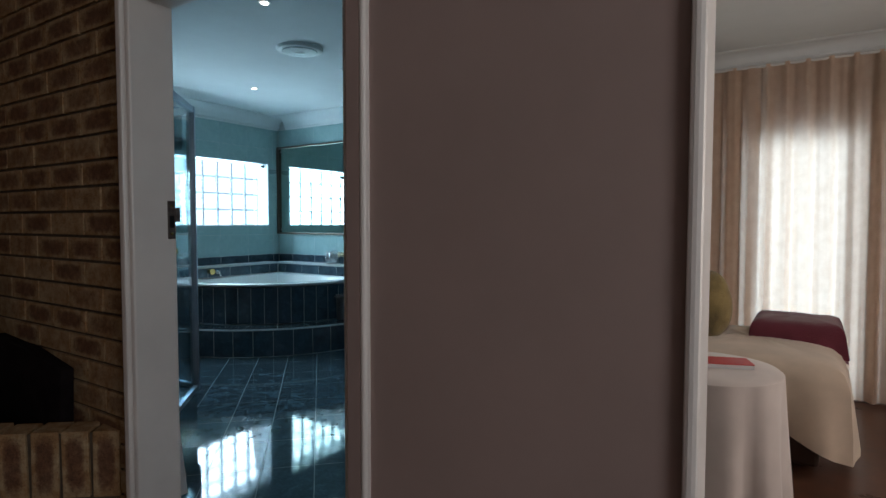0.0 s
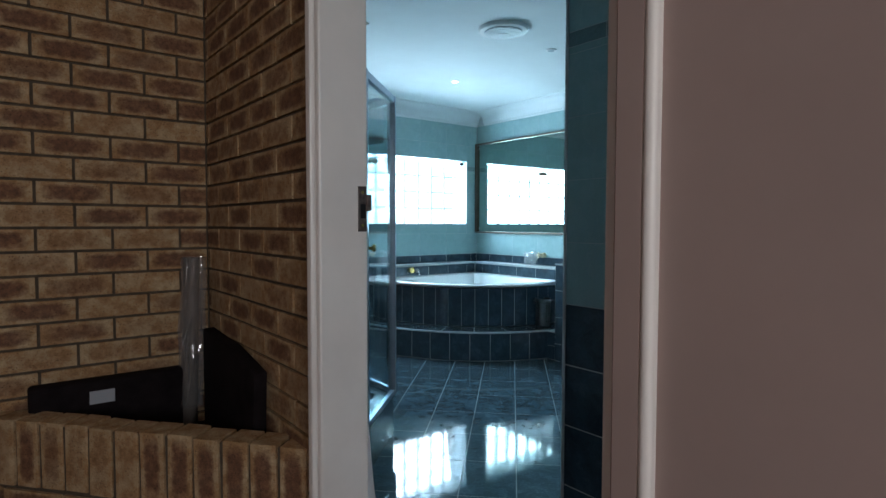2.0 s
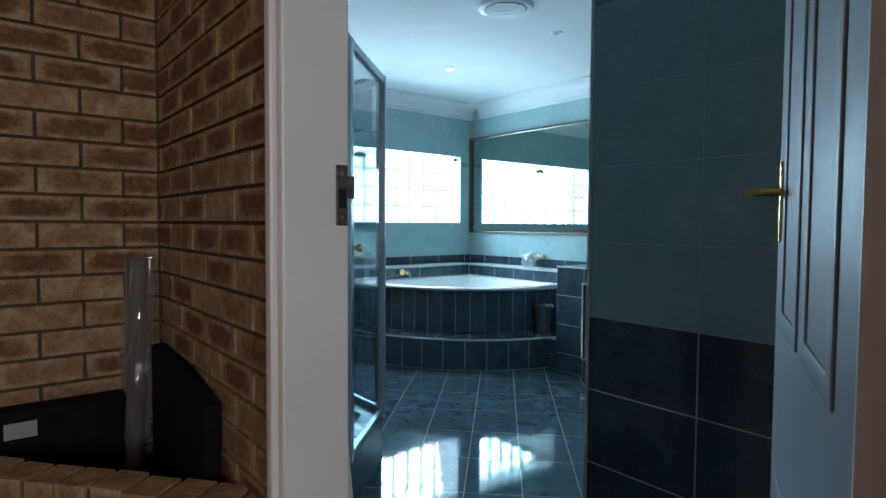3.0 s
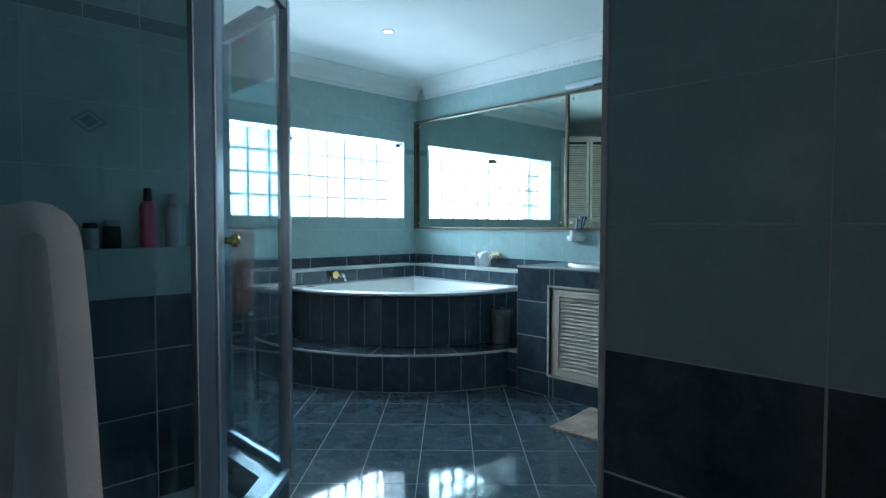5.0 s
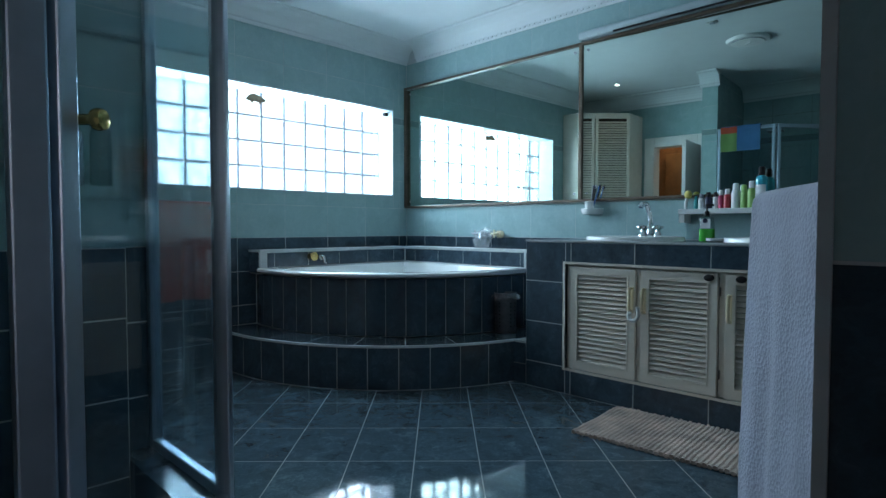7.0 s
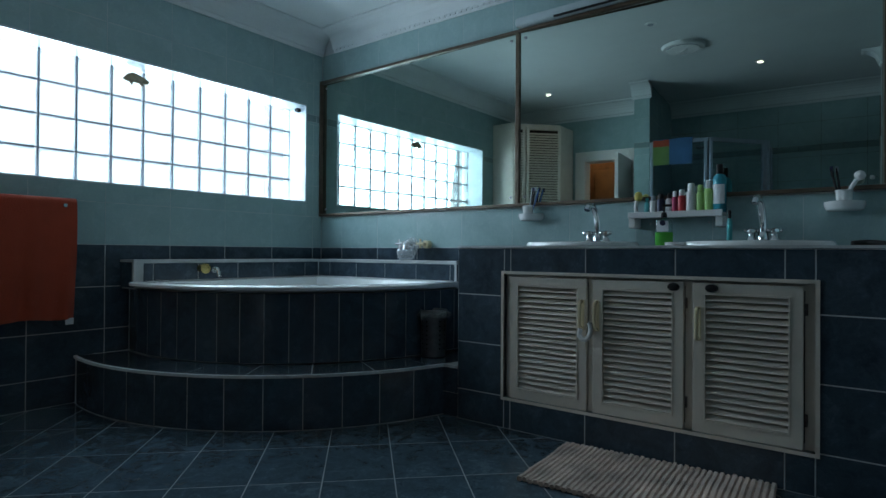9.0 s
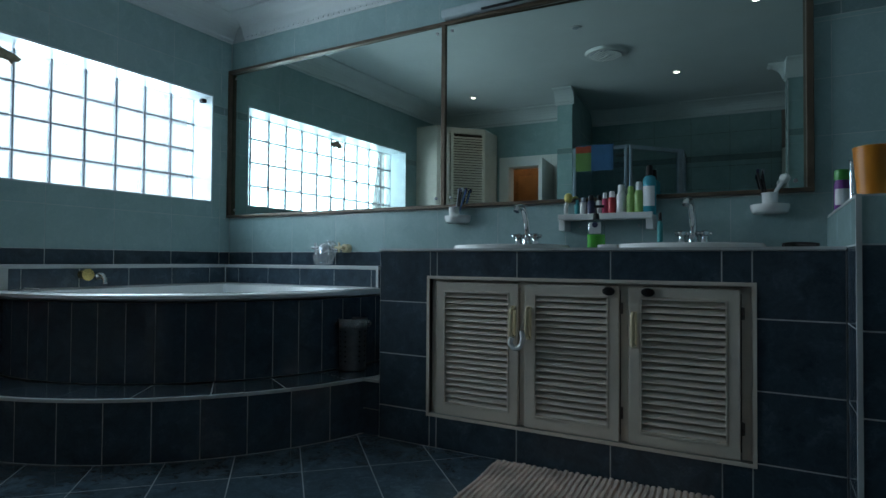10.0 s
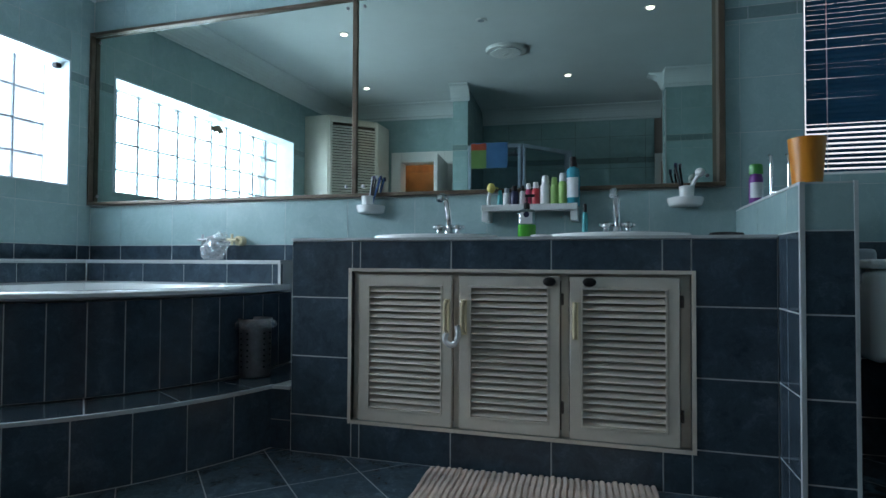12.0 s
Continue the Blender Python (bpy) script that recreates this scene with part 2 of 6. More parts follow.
def water_marks(m, veil=0.0, strength=0.75):
    """Pale streaks and drops dried on the glass, over an even lime veil."""
    nodes, links = m.node_tree.nodes, m.node_tree.links
    co = object_coord(nodes, links)
    stretch = nodes.new("ShaderNodeMapping")
    stretch.inputs["Scale"].default_value = (1.0, 1.0, 0.12)
    links.new(co, stretch.inputs[0])
    streak = tex(nodes, links, "ShaderNodeTexNoise", 26.0, stretch.outputs[0], Detail=5.0, Roughness=0.7)
    drops = tex(nodes, links, "ShaderNodeTexVoronoi", 90.0, co)
    patch = tex(nodes, links, "ShaderNodeTexNoise", 2.2, co, Detail=2.0)
    a = ramp(nodes, links, streak.outputs["Fac"], [(0.52, (0, 0, 0)), (0.75, (0.55, 0.55, 0.55))])
    b = ramp(nodes, links, drops.outputs["Distance"], [(0.0, (0.5, 0.5, 0.5)), (0.22, (0, 0, 0)), (1.0, (0, 0, 0))])
    c = ramp(nodes, links, patch.outputs["Fac"], [(0.42, (0.15, 0.15, 0.15)), (0.6, (1, 1, 1))])
    add = nodes.new("ShaderNodeMath")
    add.operation = "MAXIMUM"
    links.new(a, add.inputs[0])
    links.new(b, add.inputs[1])
    mul = nodes.new("ShaderNodeMath")
    mul.operation = "MULTIPLY"
    links.new(add.outputs[0], mul.inputs[0])
    links.new(c, mul.inputs[1])
    half = nodes.new("ShaderNodeMath")
    half.operation = "MULTIPLY_ADD"
    links.new(mul.outputs[0], half.inputs[0])
    half.inputs[1].default_value = strength
    half.inputs[2].default_value = veil
    haze = nodes.new("ShaderNodeBsdfTranslucent")
    haze.inputs[0].default_value = (0.8, 0.86, 0.9, 1)
    out = nodes["Material Output"]
    before = out.inputs[0].links[0].from_socket
    mix = nodes.new("ShaderNodeMixShader")
    links.new(half.outputs[0], mix.inputs[0])
    links.new(before, mix.inputs[1])
    links.new(haze.outputs[0], mix.inputs[2])
    links.new(mix.outputs[0], out.inputs[0])


water_marks(SHOWER_GLASS, 0.0, 0.35)
LIMED_GLASS = clear("limed shower glass", (0.80, 0.90, 0.95), 0.975)
water_marks(LIMED_GLASS, 0.015, 0.6)


def film_material():
    """Crumpled packing film: half clear, with pale haze and bright creases."""
    m, nodes, links, b = material("crumpled packing film")
    out = nodes["Material Output"]
    t, tl, g = nodes.new("ShaderNodeBsdfTransparent"), nodes.new("ShaderNodeBsdfTranslucent"), nodes.new("ShaderNodeBsdfGlossy")
    tl.inputs[0].default_value = (0.8, 0.83, 0.85, 1)
    g.inputs["Roughness"].default_value = 0.12
    d = nodes.new("ShaderNodeBsdfDiffuse")
    d.inputs[0].default_value = (0.75, 0.78, 0.8, 1)
    a, c, e = nodes.new("ShaderNodeMixShader"), nodes.new("ShaderNodeMixShader"), nodes.new("ShaderNodeMixShader")
    a.inputs[0].default_value, c.inputs[0].default_value, e.inputs[0].default_value = 0.5, 0.16, 0.16
    links.new(tl.outputs[0], a.inputs[1])
    links.new(d.outputs[0], a.inputs[2])
    links.new(t.outputs[0], c.inputs[1])
    links.new(a.outputs[0], c.inputs[2])
    links.new(c.outputs[0], e.inputs[1])
    links.new(g.outputs[0], e.inputs[2])
    links.new(e.outputs[0], out.inputs[0])
    return m


FILM = film_material()
PALE_BOTTLE = clear("clear bottle", (0.8, 0.9, 0.9), 0.9, 0.05)


def block_glass():
    m, nodes, links, b = material("rippled block glass")
    out = nodes["Material Output"]
    co = object_coord(nodes, links, 10.0)
    wave = tex(nodes, links, "ShaderNodeTexNoise", 30.0, co, Detail=2.0)
    bump = nodes.new("ShaderNodeBump")
    bump.inputs["Strength"].default_value, bump.inputs["Distance"].default_value = 0.4, 0.01
    links.new(wave.outputs["Fac"], bump.inputs["Height"])
    t = nodes.new("ShaderNodeBsdfTransparent")
    rip = tex(nodes, links, "ShaderNodeTexNoise", 9.0, co, Detail=3.0)
    body = ramp(nodes, links, rip.outputs["Fac"], [(0.3, (0.80, 0.89, 0.93)), (0.6, (0.95, 0.99, 1.0))])
    tc = nodes.new("ShaderNodeTexCoord")
    sep = nodes.new("ShaderNodeSeparateXYZ")
    links.new(tc.outputs["Object"], sep.inputs[0])
    ab = [nodes.new("ShaderNodeMath") for _ in range(3)]
    ab[0].operation = ab[1].operation = "ABSOLUTE"
    ab[2].operation = "MAXIMUM"
    links.new(sep.outputs[1], ab[0].inputs[0])
    links.new(sep.outputs[2], ab[1].inputs[0])
    links.new(ab[0].outputs[0], ab[2].inputs[0])
    links.new(ab[1].outputs[0], ab[2].inputs[1])
    rim = nodes.new("ShaderNodeMapRange")
    rim.inputs["From Min"].default_value, rim.inputs["From Max"].default_value = 0.074, 0.092
    rim.inputs["To Min"].default_value, rim.inputs["To Max"].default_value = 0.0, 0.55
    links.new(ab[2].outputs[0], rim.inputs[0])
    edge = nodes.new("ShaderNodeMix")
    edge.data_type = "RGBA"
    links.new(rim.outputs[0], edge.inputs["Factor"])
    links.new(body, edge.inputs["A"])
    edge.inputs["B"].default_value = (0.26, 0.30, 0.32, 1)
    links.new(edge.outputs["Result"], t.inputs[0])
    tl = nodes.new("ShaderNodeBsdfTranslucent")
    tl.inputs[0].default_value = (0.85, 0.95, 1.0, 1)
    g = nodes.new("ShaderNodeBsdfGlossy")
    g.inputs["Roughness"].default_value = 0.08
    links.new(bump.outputs[0], g.inputs["Normal"])
    links.new(bump.outputs[0], tl.inputs["Normal"])
    m1, m2 = nodes.new("ShaderNodeMixShader"), nodes.new("ShaderNodeMixShader")
    m1.inputs[0].default_value, m2.inputs[0].default_value = 0.03, 0.05
    links.new(t.outputs[0], m1.inputs[1])
    links.new(tl.outputs[0], m1.inputs[2])
    links.new(m1.outputs[0], m2.inputs[1])
    links.new(g.outputs[0], m2.inputs[2])
    links.new(m2.outputs[0], out.inputs[0])
    return m


BLOCK_GLASS = block_glass()


def blind_material():
    m, nodes, links, b = material("dark blue blind slat")
    out = nodes["Material Output"]
    co = object_coord(nodes, links, 5.0)
    n = tex(nodes, links, "ShaderNodeTexNoise", 6.0, co, Detail=4.0)
    links.new(ramp(nodes, links, n.outputs["Fac"], [(0.3, (0.012, 0.055, 0.085)), (0.7, (0.025, 0.11, 0.16))]), b.inputs["Base Color"])
    b.inputs["Roughness"].default_value = 0.25
    t = nodes.new("ShaderNodeBsdfTranslucent")
    t.inputs[0].default_value = (0.02, 0.20, 0.34, 1)
    mix = nodes.new("ShaderNodeMixShader")
    mix.inputs[0].default_value = 0.45
    links.new(b.outputs[0], mix.inputs[1])
    links.new(t.outputs[0], mix.inputs[2])
    links.new(mix.outputs[0], out.inputs[0])
    return m


BLIND_SLAT = blind_material()


def mirror_material():
    m, nodes, links, b = material("silvered mirror")
    b.inputs["Base Color"].default_value = (0.55, 0.65, 0.61, 1)
    b.inputs["Metallic"].default_value, b.inputs["Roughness"].default_value = 1.0, 0.01
    return m


MIRROR = mirror_material()


def curtain_material():
    m, nodes, links, b = material("thin cream curtain")
    out = nodes["Material Output"]
    co = object_coord(nodes, links)
    n = tex(nodes, links, "ShaderNodeTexNoise", 14.0, co, Detail=3.0)
    col = ramp(nodes, links, n.outputs["Fac"], [(0.3, (0.78, 0.60, 0.46)), (0.7, (0.85, 0.68, 0.54))])
    d, t = nodes.new("ShaderNodeBsdfDiffuse"), nodes.new("ShaderNodeBsdfTranslucent")
    links.new(col, d.inputs[0])
    links.new(col, t.inputs[0])
    mix = nodes.new("ShaderNodeMixShader")
    mix.inputs[0].default_value = 0.55
    links.new(d.outputs[0], mix.inputs[1])
    links.new(t.outputs[0], mix.inputs[2])
    links.new(mix.outputs[0], out.inputs[0])
    return m


CURTAIN = curtain_material()


def glow(name, colour, strength):
    m, nodes, links, b = material(name)
    b.inputs["Emission Color"].default_value = (*colour, 1)
    b.inputs["Emission Strength"].default_value = strength
    return m


BLOCK_BACKDROP = glow("bright overcast sky", (0.86, 0.96, 1.0), BLOCK_SKY)
BLIND_BACKDROP = glow("bright garden sky", (0.75, 0.92, 1.0), BLIND_SKY)
LAMP_GLOW = glow("downlight glow", (1.0, 0.94, 0.82), 12.0)


# ---- mesh helpers ----
def box(bm, x0, x1, y0, y1, z0, z1):
    r = bmesh.ops.create_cube(bm, size=1.0)
    for v in r["verts"]:
        v.co = Vector((x0 + (v.co.x + 0.5) * (x1 - x0), y0 + (v.co.y + 0.5) * (y1 - y0), z0 + (v.co.z + 0.5) * (z1 - z0)))
    return r["verts"]


def cyl(bm, x, y, z0, z1, r0, r1=None, seg=24):
    r = bmesh.ops.create_cone(bm, cap_ends=True, segments=seg, radius1=r0, radius2=r0 if r1 is None else r1, depth=z1 - z0)
    for v in r["verts"]:
        v.co += Vector((x, y, (z0 + z1) / 2))
    return r["verts"]


def rod(bm, a, b, r, seg=12):
    a, b = Vector(a), Vector(b)
    c = bmesh.ops.create_cone(bm, cap_ends=True, segments=seg, radius1=r, radius2=r, depth=(b - a).length)
    m = Matrix.Translation((a + b) / 2) @ (b - a).to_track_quat("Z", "Y").to_matrix().to_4x4()
    bmesh.ops.transform(bm, matrix=m, verts=c["verts"])
    return c["verts"]


def lathe(bm, x, y, z, profile, seg=28):
    """Turn a profile of (radius, height) round the upright axis through x, y."""
    rings = []
    for r, h in profile:
        rings.append([bm.verts.new((x + r * math.cos(2 * math.pi * i / seg), y + r * math.sin(2 * math.pi * i / seg), z + h)) for i in range(seg)])
    for a, b in zip(rings, rings[1:]):
        for i in range(seg):
            bm.faces.new((a[i], a[(i + 1) % seg], b[(i + 1) % seg], b[i]))
    bm.faces.new(list(reversed(rings[0])))
    bm.faces.new(rings[-1])


def bevel(bm, w, seg=2):
    bmesh.ops.bevel(bm, geom=bm.edges[:], offset=w, segments=seg, affect="EDGES", profile=0.5)


def tube(bm, points, r, seg=10):
    """A bent pipe along smooth points."""
    pts = [Vector(p) for p in points]
    fine = []
    for i in range(len(pts) - 1):
        p0, p1, p2, p3 = pts[max(i - 1, 0)], pts[i], pts[i + 1], pts[min(i + 2, len(pts) - 1)]
        for k in range(6):
            t = k / 6
            fine.append(0.5 * ((2 * p1) + (p2 - p0) * t + (2 * p0 - 5 * p1 + 4 * p2 - p3) * t * t + (3 * p1 - p0 - 3 * p2 + p3) * t ** 3))
    fine.append(pts[-1])
    rings = []
    side = Vector((0.31, 0.87, 0.11))
    for i, p in enumerate(fine):
        d = (fine[min(i + 1, len(fine) - 1)] - fine[max(i - 1, 0)]).normalized()
        u = d.cross(side).normalized()
        w = d.cross(u)
        rings.append([bm.verts.new(p + r * (math.cos(2 * math.pi * k / seg) * u + math.sin(2 * math.pi * k / seg) * w)) for k in range(seg)])
    for a, b in zip(rings, rings[1:]):
        for k in range(seg):
            bm.faces.new((a[k], a[(k + 1) % seg], b[(k + 1) % seg], b[k]))
    bm.faces.new(list(reversed(rings[0])))
    bm.faces.new(rings[-1])


def ring(bm, x0, x1, z0, z1, w0, w1, y0, y1):
    """A rectangular frame in one piece, upright in the x-z plane; w0: stiles and top rail, w1: bottom rail."""
    out = [(x0, z0), (x1, z0), (x1, z1), (x0, z1)]
    inn = [(x0 + w0, z0 + w1), (x1 - w0, z0 + w1), (x1 - w0, z1 - w0), (x0 + w0, z1 - w0)]
    v = [[bm.verts.new((x, y, z)) for x, z in loop] for y in (y0, y1) for loop in (out, inn)]
    for i in range(4):
        j = (i + 1) % 4
        bm.faces.new((v[0][i], v[0][j], v[1][j], v[1][i]))
        bm.faces.new((v[2][j], v[2][i], v[3][i], v[3][j]))
        bm.faces.new((v[0][j], v[0][i], v[2][i], v[2][j]))
        bm.faces.new((v[1][i], v[1][j], v[3][j], v[3][i]))


def finish(name, bm, mat, smooth=False):
    bmesh.ops.recalc_face_normals(bm, faces=bm.faces[:])
    me = bpy.data.meshes.new(name)
    bm.to_mesh(me)
    bm.free()
    me.materials.append(mat)
    if smooth:
        for p in me.polygons:
            p.use_smooth = True
        me.set_sharp_from_angle(angle=radians(40))
    return me


def thing(name, label, category, at=(0, 0, 0), turn=0, group="", kind=""):
    ob = new(name)
    ob.empty_display_size = 0.05
    ob.matrix_world = pose(*at, 0, 0, turn)
    return tagged(ob, label, category, group, kind)


def part(name, bm, mat, parent, label="", smooth=False):
    ob = new(name, finish(name, bm, mat, smooth))
    ob.parent = parent
    return tagged(ob, label) if label else ob


def solid(name, bm, mat, label, category, kind="", smooth=False, at=None, turn=0):
    ob = new(name, finish(name, bm, mat, smooth))
    if at:
        ob.matrix_world = pose(*at, 0, 0, turn)
    return tagged(ob, label, category, kind=kind)


def slab(name, boxes, mat, label, category):
    bm = bmesh.new()
    for b in boxes:
        box(bm, *b)
    return solid(name, bm, mat, label, category, "structure")


PIECES = {}


def piece_mesh(w, h, th, mat, name, chamfer=0.0004):
    key = (round(w, 4), round(h, 4), th, mat.name)
    if key not in PIECES:
        a, b, c = w / 2, h / 2, chamfer
        v = [(-a, -b, 0), (a, -b, 0), (a, b, 0), (-a, b, 0), (-a, -b, th - c), (a, -b, th - c), (a, b, th - c), (-a, b, th - c),
             (-a + c, -b + c, th), (a - c, -b + c, th), (a - c, b - c, th), (-a + c, b - c, th)]
        fs = [(8, 9, 10, 11)] + [(i, (i + 1) % 4, 4 + (i + 1) % 4, 4 + i) for i in range(4)] + [(4 + i, 4 + (i + 1) % 4, 8 + (i + 1) % 4, 8 + i) for i in range(4)]
        me = bpy.data.meshes.new(name)
        me.from_pydata(v, [], fs)
        me.materials.append(mat)
        PIECES[key] = me
    return PIECES[key]


def cut(rects, hole):
    out = []
    for a0, a1, b0, b1 in rects:
        h0, h1, g0, g1 = max(a0, hole[0]), min(a1, hole[1]), max(b0, hole[2]), min(b1, hole[3])
        if h0 >= h1 or g0 >= g1:
            out.append((a0, a1, b0, b1))
            continue
        out += [r for r in ((a0, h0, b0, b1), (h1, a1, b0, b1), (h0, h1, b0, g0), (h0, h1, g1, b1)) if r[1] - r[0] > 0.008 and r[3] - r[2] > 0.008]
    return out


def pieces(name, parent, origin, u, v, ulen, v0, v1, pu, pv, uoff, voff, mat, holes=(), th=0.0009, gap=0.005, bond=0.0, jitter=0.0):
    """Rectangular pieces in a grid on a plane: u and v span it, each piece an object of its own."""
    u, v = Vector(u), Vector(v)
    n = u.cross(v)
    turn = Matrix((u, v, n)).transposed().to_4x4()
    rnd = random.Random(name + parent.name)
    row = math.floor((v0 - voff) / pv)
    while voff + row * pv < v1:
        b0, b1 = max(v0, voff + row * pv), min(v1, voff + (row + 1) * pv)
        shift = uoff + (bond * pu if row % 2 else 0)
        col = math.floor(-shift / pu)
        while shift + col * pu < ulen:
            a0, a1 = max(0, shift + col * pu), min(ulen, shift + (col + 1) * pu)
            col += 1
            if a1 - a0 < 0.012 or b1 - b0 < 0.012:
                continue
            rects = [(a0, a1, b0, b1)]
            for h in holes:
                rects = cut(rects, h)
            for r0, r1, q0, q1 in rects:
                ob = new(name, piece_mesh(r1 - r0 - gap, q1 - q0 - gap, th, mat, name))
                ob.parent = parent
                at = Vector(origin) + u * (r0 + r1) / 2 + v * (q0 + q1) / 2 + n * (rnd.uniform(-jitter, jitter))
                ob.matrix_world = Matrix.Translation(at) @ turn
        row += 1


# ---- structure ----
H = 2.67
S = 0.0009  # tile thickness over the wall's face
WEST, NORTH, EAST = -5.60, 5.30, -0.62

wall_west = slab("wall_west", [(-5.90, WEST - S, 1.55, 2.93, 0, H), (-5.90, WEST - S, 5.14, 5.55, 0, H),
                               (-5.90, WEST - S, 2.93, 5.14, 0, 1.283), (-5.90, WEST - S, 2.93, 5.14, 2.078, H)], GROUT,
                 "pale aqua and dark blue tiled bathroom wall", "wall")
wall_north = slab("wall_north", [(WEST - S, -3.716, NORTH + S, 5.55, 0, H), (-3.716, -1.87, NORTH + S, 5.55, 0, 1.19), (-3.716, -1.87, NORTH + 0.06, 5.55, 1.19, 2.28), (-3.716, -1.87, NORTH + S, 5.55, 2.28, H), (-1.87, -1.526, NORTH + S, 5.55, 0, H), (-0.75, EAST + 0.15, NORTH + S, 5.55, 0, H),
                                 (-1.526, -0.75, NORTH + S, 5.55, 0, 1.216), (-1.526, -0.75, NORTH + S, 5.55, 2.25, H)], GROUT,
                  "tiled bathroom wall behind mirror and basins", "wall")
wall_east = slab("wall_east", [(EAST + S, EAST + 0.15, 1.28, NORTH, 0, H)], GROUT, "pale tiled wall beside toilet", "wall")
wall_partition = slab("wall_partition", [(-1.66 + S, EAST, 2.31 + S, 2.45 - S, 0, H)], GROUT,
                      "tiled partition, pale aqua above dark blue", "wall")
wall_shower = slab("wall_shower", [(-3.76 + S, -3.60 - S, 1.29, 2.38 - S, 0, H)], GROUT, "tiled pier beside the shower", "wall")
wall_back = slab("wall_back", [(-3.92, -3.76, 1.62, 1.77, 0, H), (-5.6, -4.56, 1.62, 1.77, 0, H), (-4.56, -3.92, 1.62, 1.77, 2.04, H)], LIGHT_TILE,
                 "pale aqua wall with a white door frame", "wall")
wall_brick = slab("wall_brick", [(-3.9, -1.60, 1.21 + 0.008, 1.30 - S, 0, H)], MORTAR, "face brick wall beside the doorway", "wall")
wall_brick_west = slab("wall_brick_west", [(-2.95, -2.75 - 0.008, -1.6, 1.21, 0, H)], MORTAR, "face brick wall of buff and brown bricks", "wall")
wall_hall = slab("wall_hall", [(-0.53, 0.122, 1.06, 1.12, 0, H)], PLASTER, "mauve grey painted wall", "wall")
slab("wall_hall_back", [(-0.53, 0.05, 1.122, 1.28, 0, H)], PLASTER, "mauve grey painted wall", "wall")
slab("wall_lintel_1", [(-1.60, -0.53, 1.12, 1.28, 2.10, H)], PLASTER, "mauve grey painted wall over the doorway", "wall")
slab("wall_hall_right", [(1.2, 2.5, 1.06, 1.28, 0, H)], PLASTER, "mauve grey painted wall", "wall")
slab("wall_lintel_2", [(0.122, 1.2, 1.06, 1.28, 2.10, H)], PLASTER, "mauve grey painted wall over the bedroom doorway", "wall")
wall_hall_south = slab("wall_hall_south", [(-2.95, 2.5, -1.75, -1.6, 0, H)], PLASTER, "mauve grey painted wall", "wall")
# out of view; opening added for the hall light, sill height set by it
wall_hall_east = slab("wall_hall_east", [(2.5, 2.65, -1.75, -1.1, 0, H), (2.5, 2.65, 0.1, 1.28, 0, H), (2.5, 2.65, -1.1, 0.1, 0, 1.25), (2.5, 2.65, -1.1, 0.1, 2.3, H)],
                      PLASTER, "unseen painted wall with an added window opening", "wall")
# the east side at x 2.5 is unseen; its opening is added for light
wall_bedroom = slab("wall_bedroom", [(-0.05, 2.5, 5.35, 5.5, 2.15, H), (-0.47, -0.10, 5.35, 5.5, 0, H), (0.54, 2.5, 5.35, 5.5, 0, H), (-0.10, 0.54, 5.35, 5.5, 2.0, 2.15), (2.5, 2.65, 1.28, 2.4, 0, H), (2.5, 2.65, 3.6, 5.5, 0, H), (2.5, 2.65, 2.4, 3.6, 0, 0.8), (2.5, 2.65, 2.4, 3.6, 2.2, H)],
                    PLASTER, "bedroom wall behind the curtain", "wall")

FT = 0.0004
floor = slab("floor", [(-5.9, EAST + 0.15, 1.2, 5.55, -0.12, -FT)], FLOOR_GROUT, "blue marbled tiles laid diagonally with pale joints", "floor")
floor_hall = slab("floor_hall", [(-2.95, 2.65, -1.75, 1.2, -0.12, -0.001), (-0.47, 2.65, 1.2, 5.5, -0.12, -0.001)], FLOORBOARD, "reddish brown wooden floor", "floor")
ceiling = slab("ceiling", [(-5.9, EAST + 0.15, 1.2, 5.55, H, H + 0.12)], CEILING, "white painted bathroom ceiling", "ceiling")
ceiling_hall = slab("ceiling_hall", [(-2.95, 2.65, -1.75, 1.2, H, H + 0.12), (-0.47, 2.65, 1.2, 5.55, H, H + 0.12)], CEILING, "white painted ceiling", "ceiling")
closet = slab("wall_closet", [(-4.9, -3.8, 0.9, 1.0, 0, H), (-4.95, -4.85, 0.9, 1.62, 0, H), (-3.8, -3.7, 0.9, 1.29, 0, H), (-4.9, -3.8, 0.9, 1.62, -0.1, 0), (-4.9, -3.8, 0.9, 1.62, H, H + 0.1)],
              WOOD, "brown wooden lobby beyond the far door", "wall")


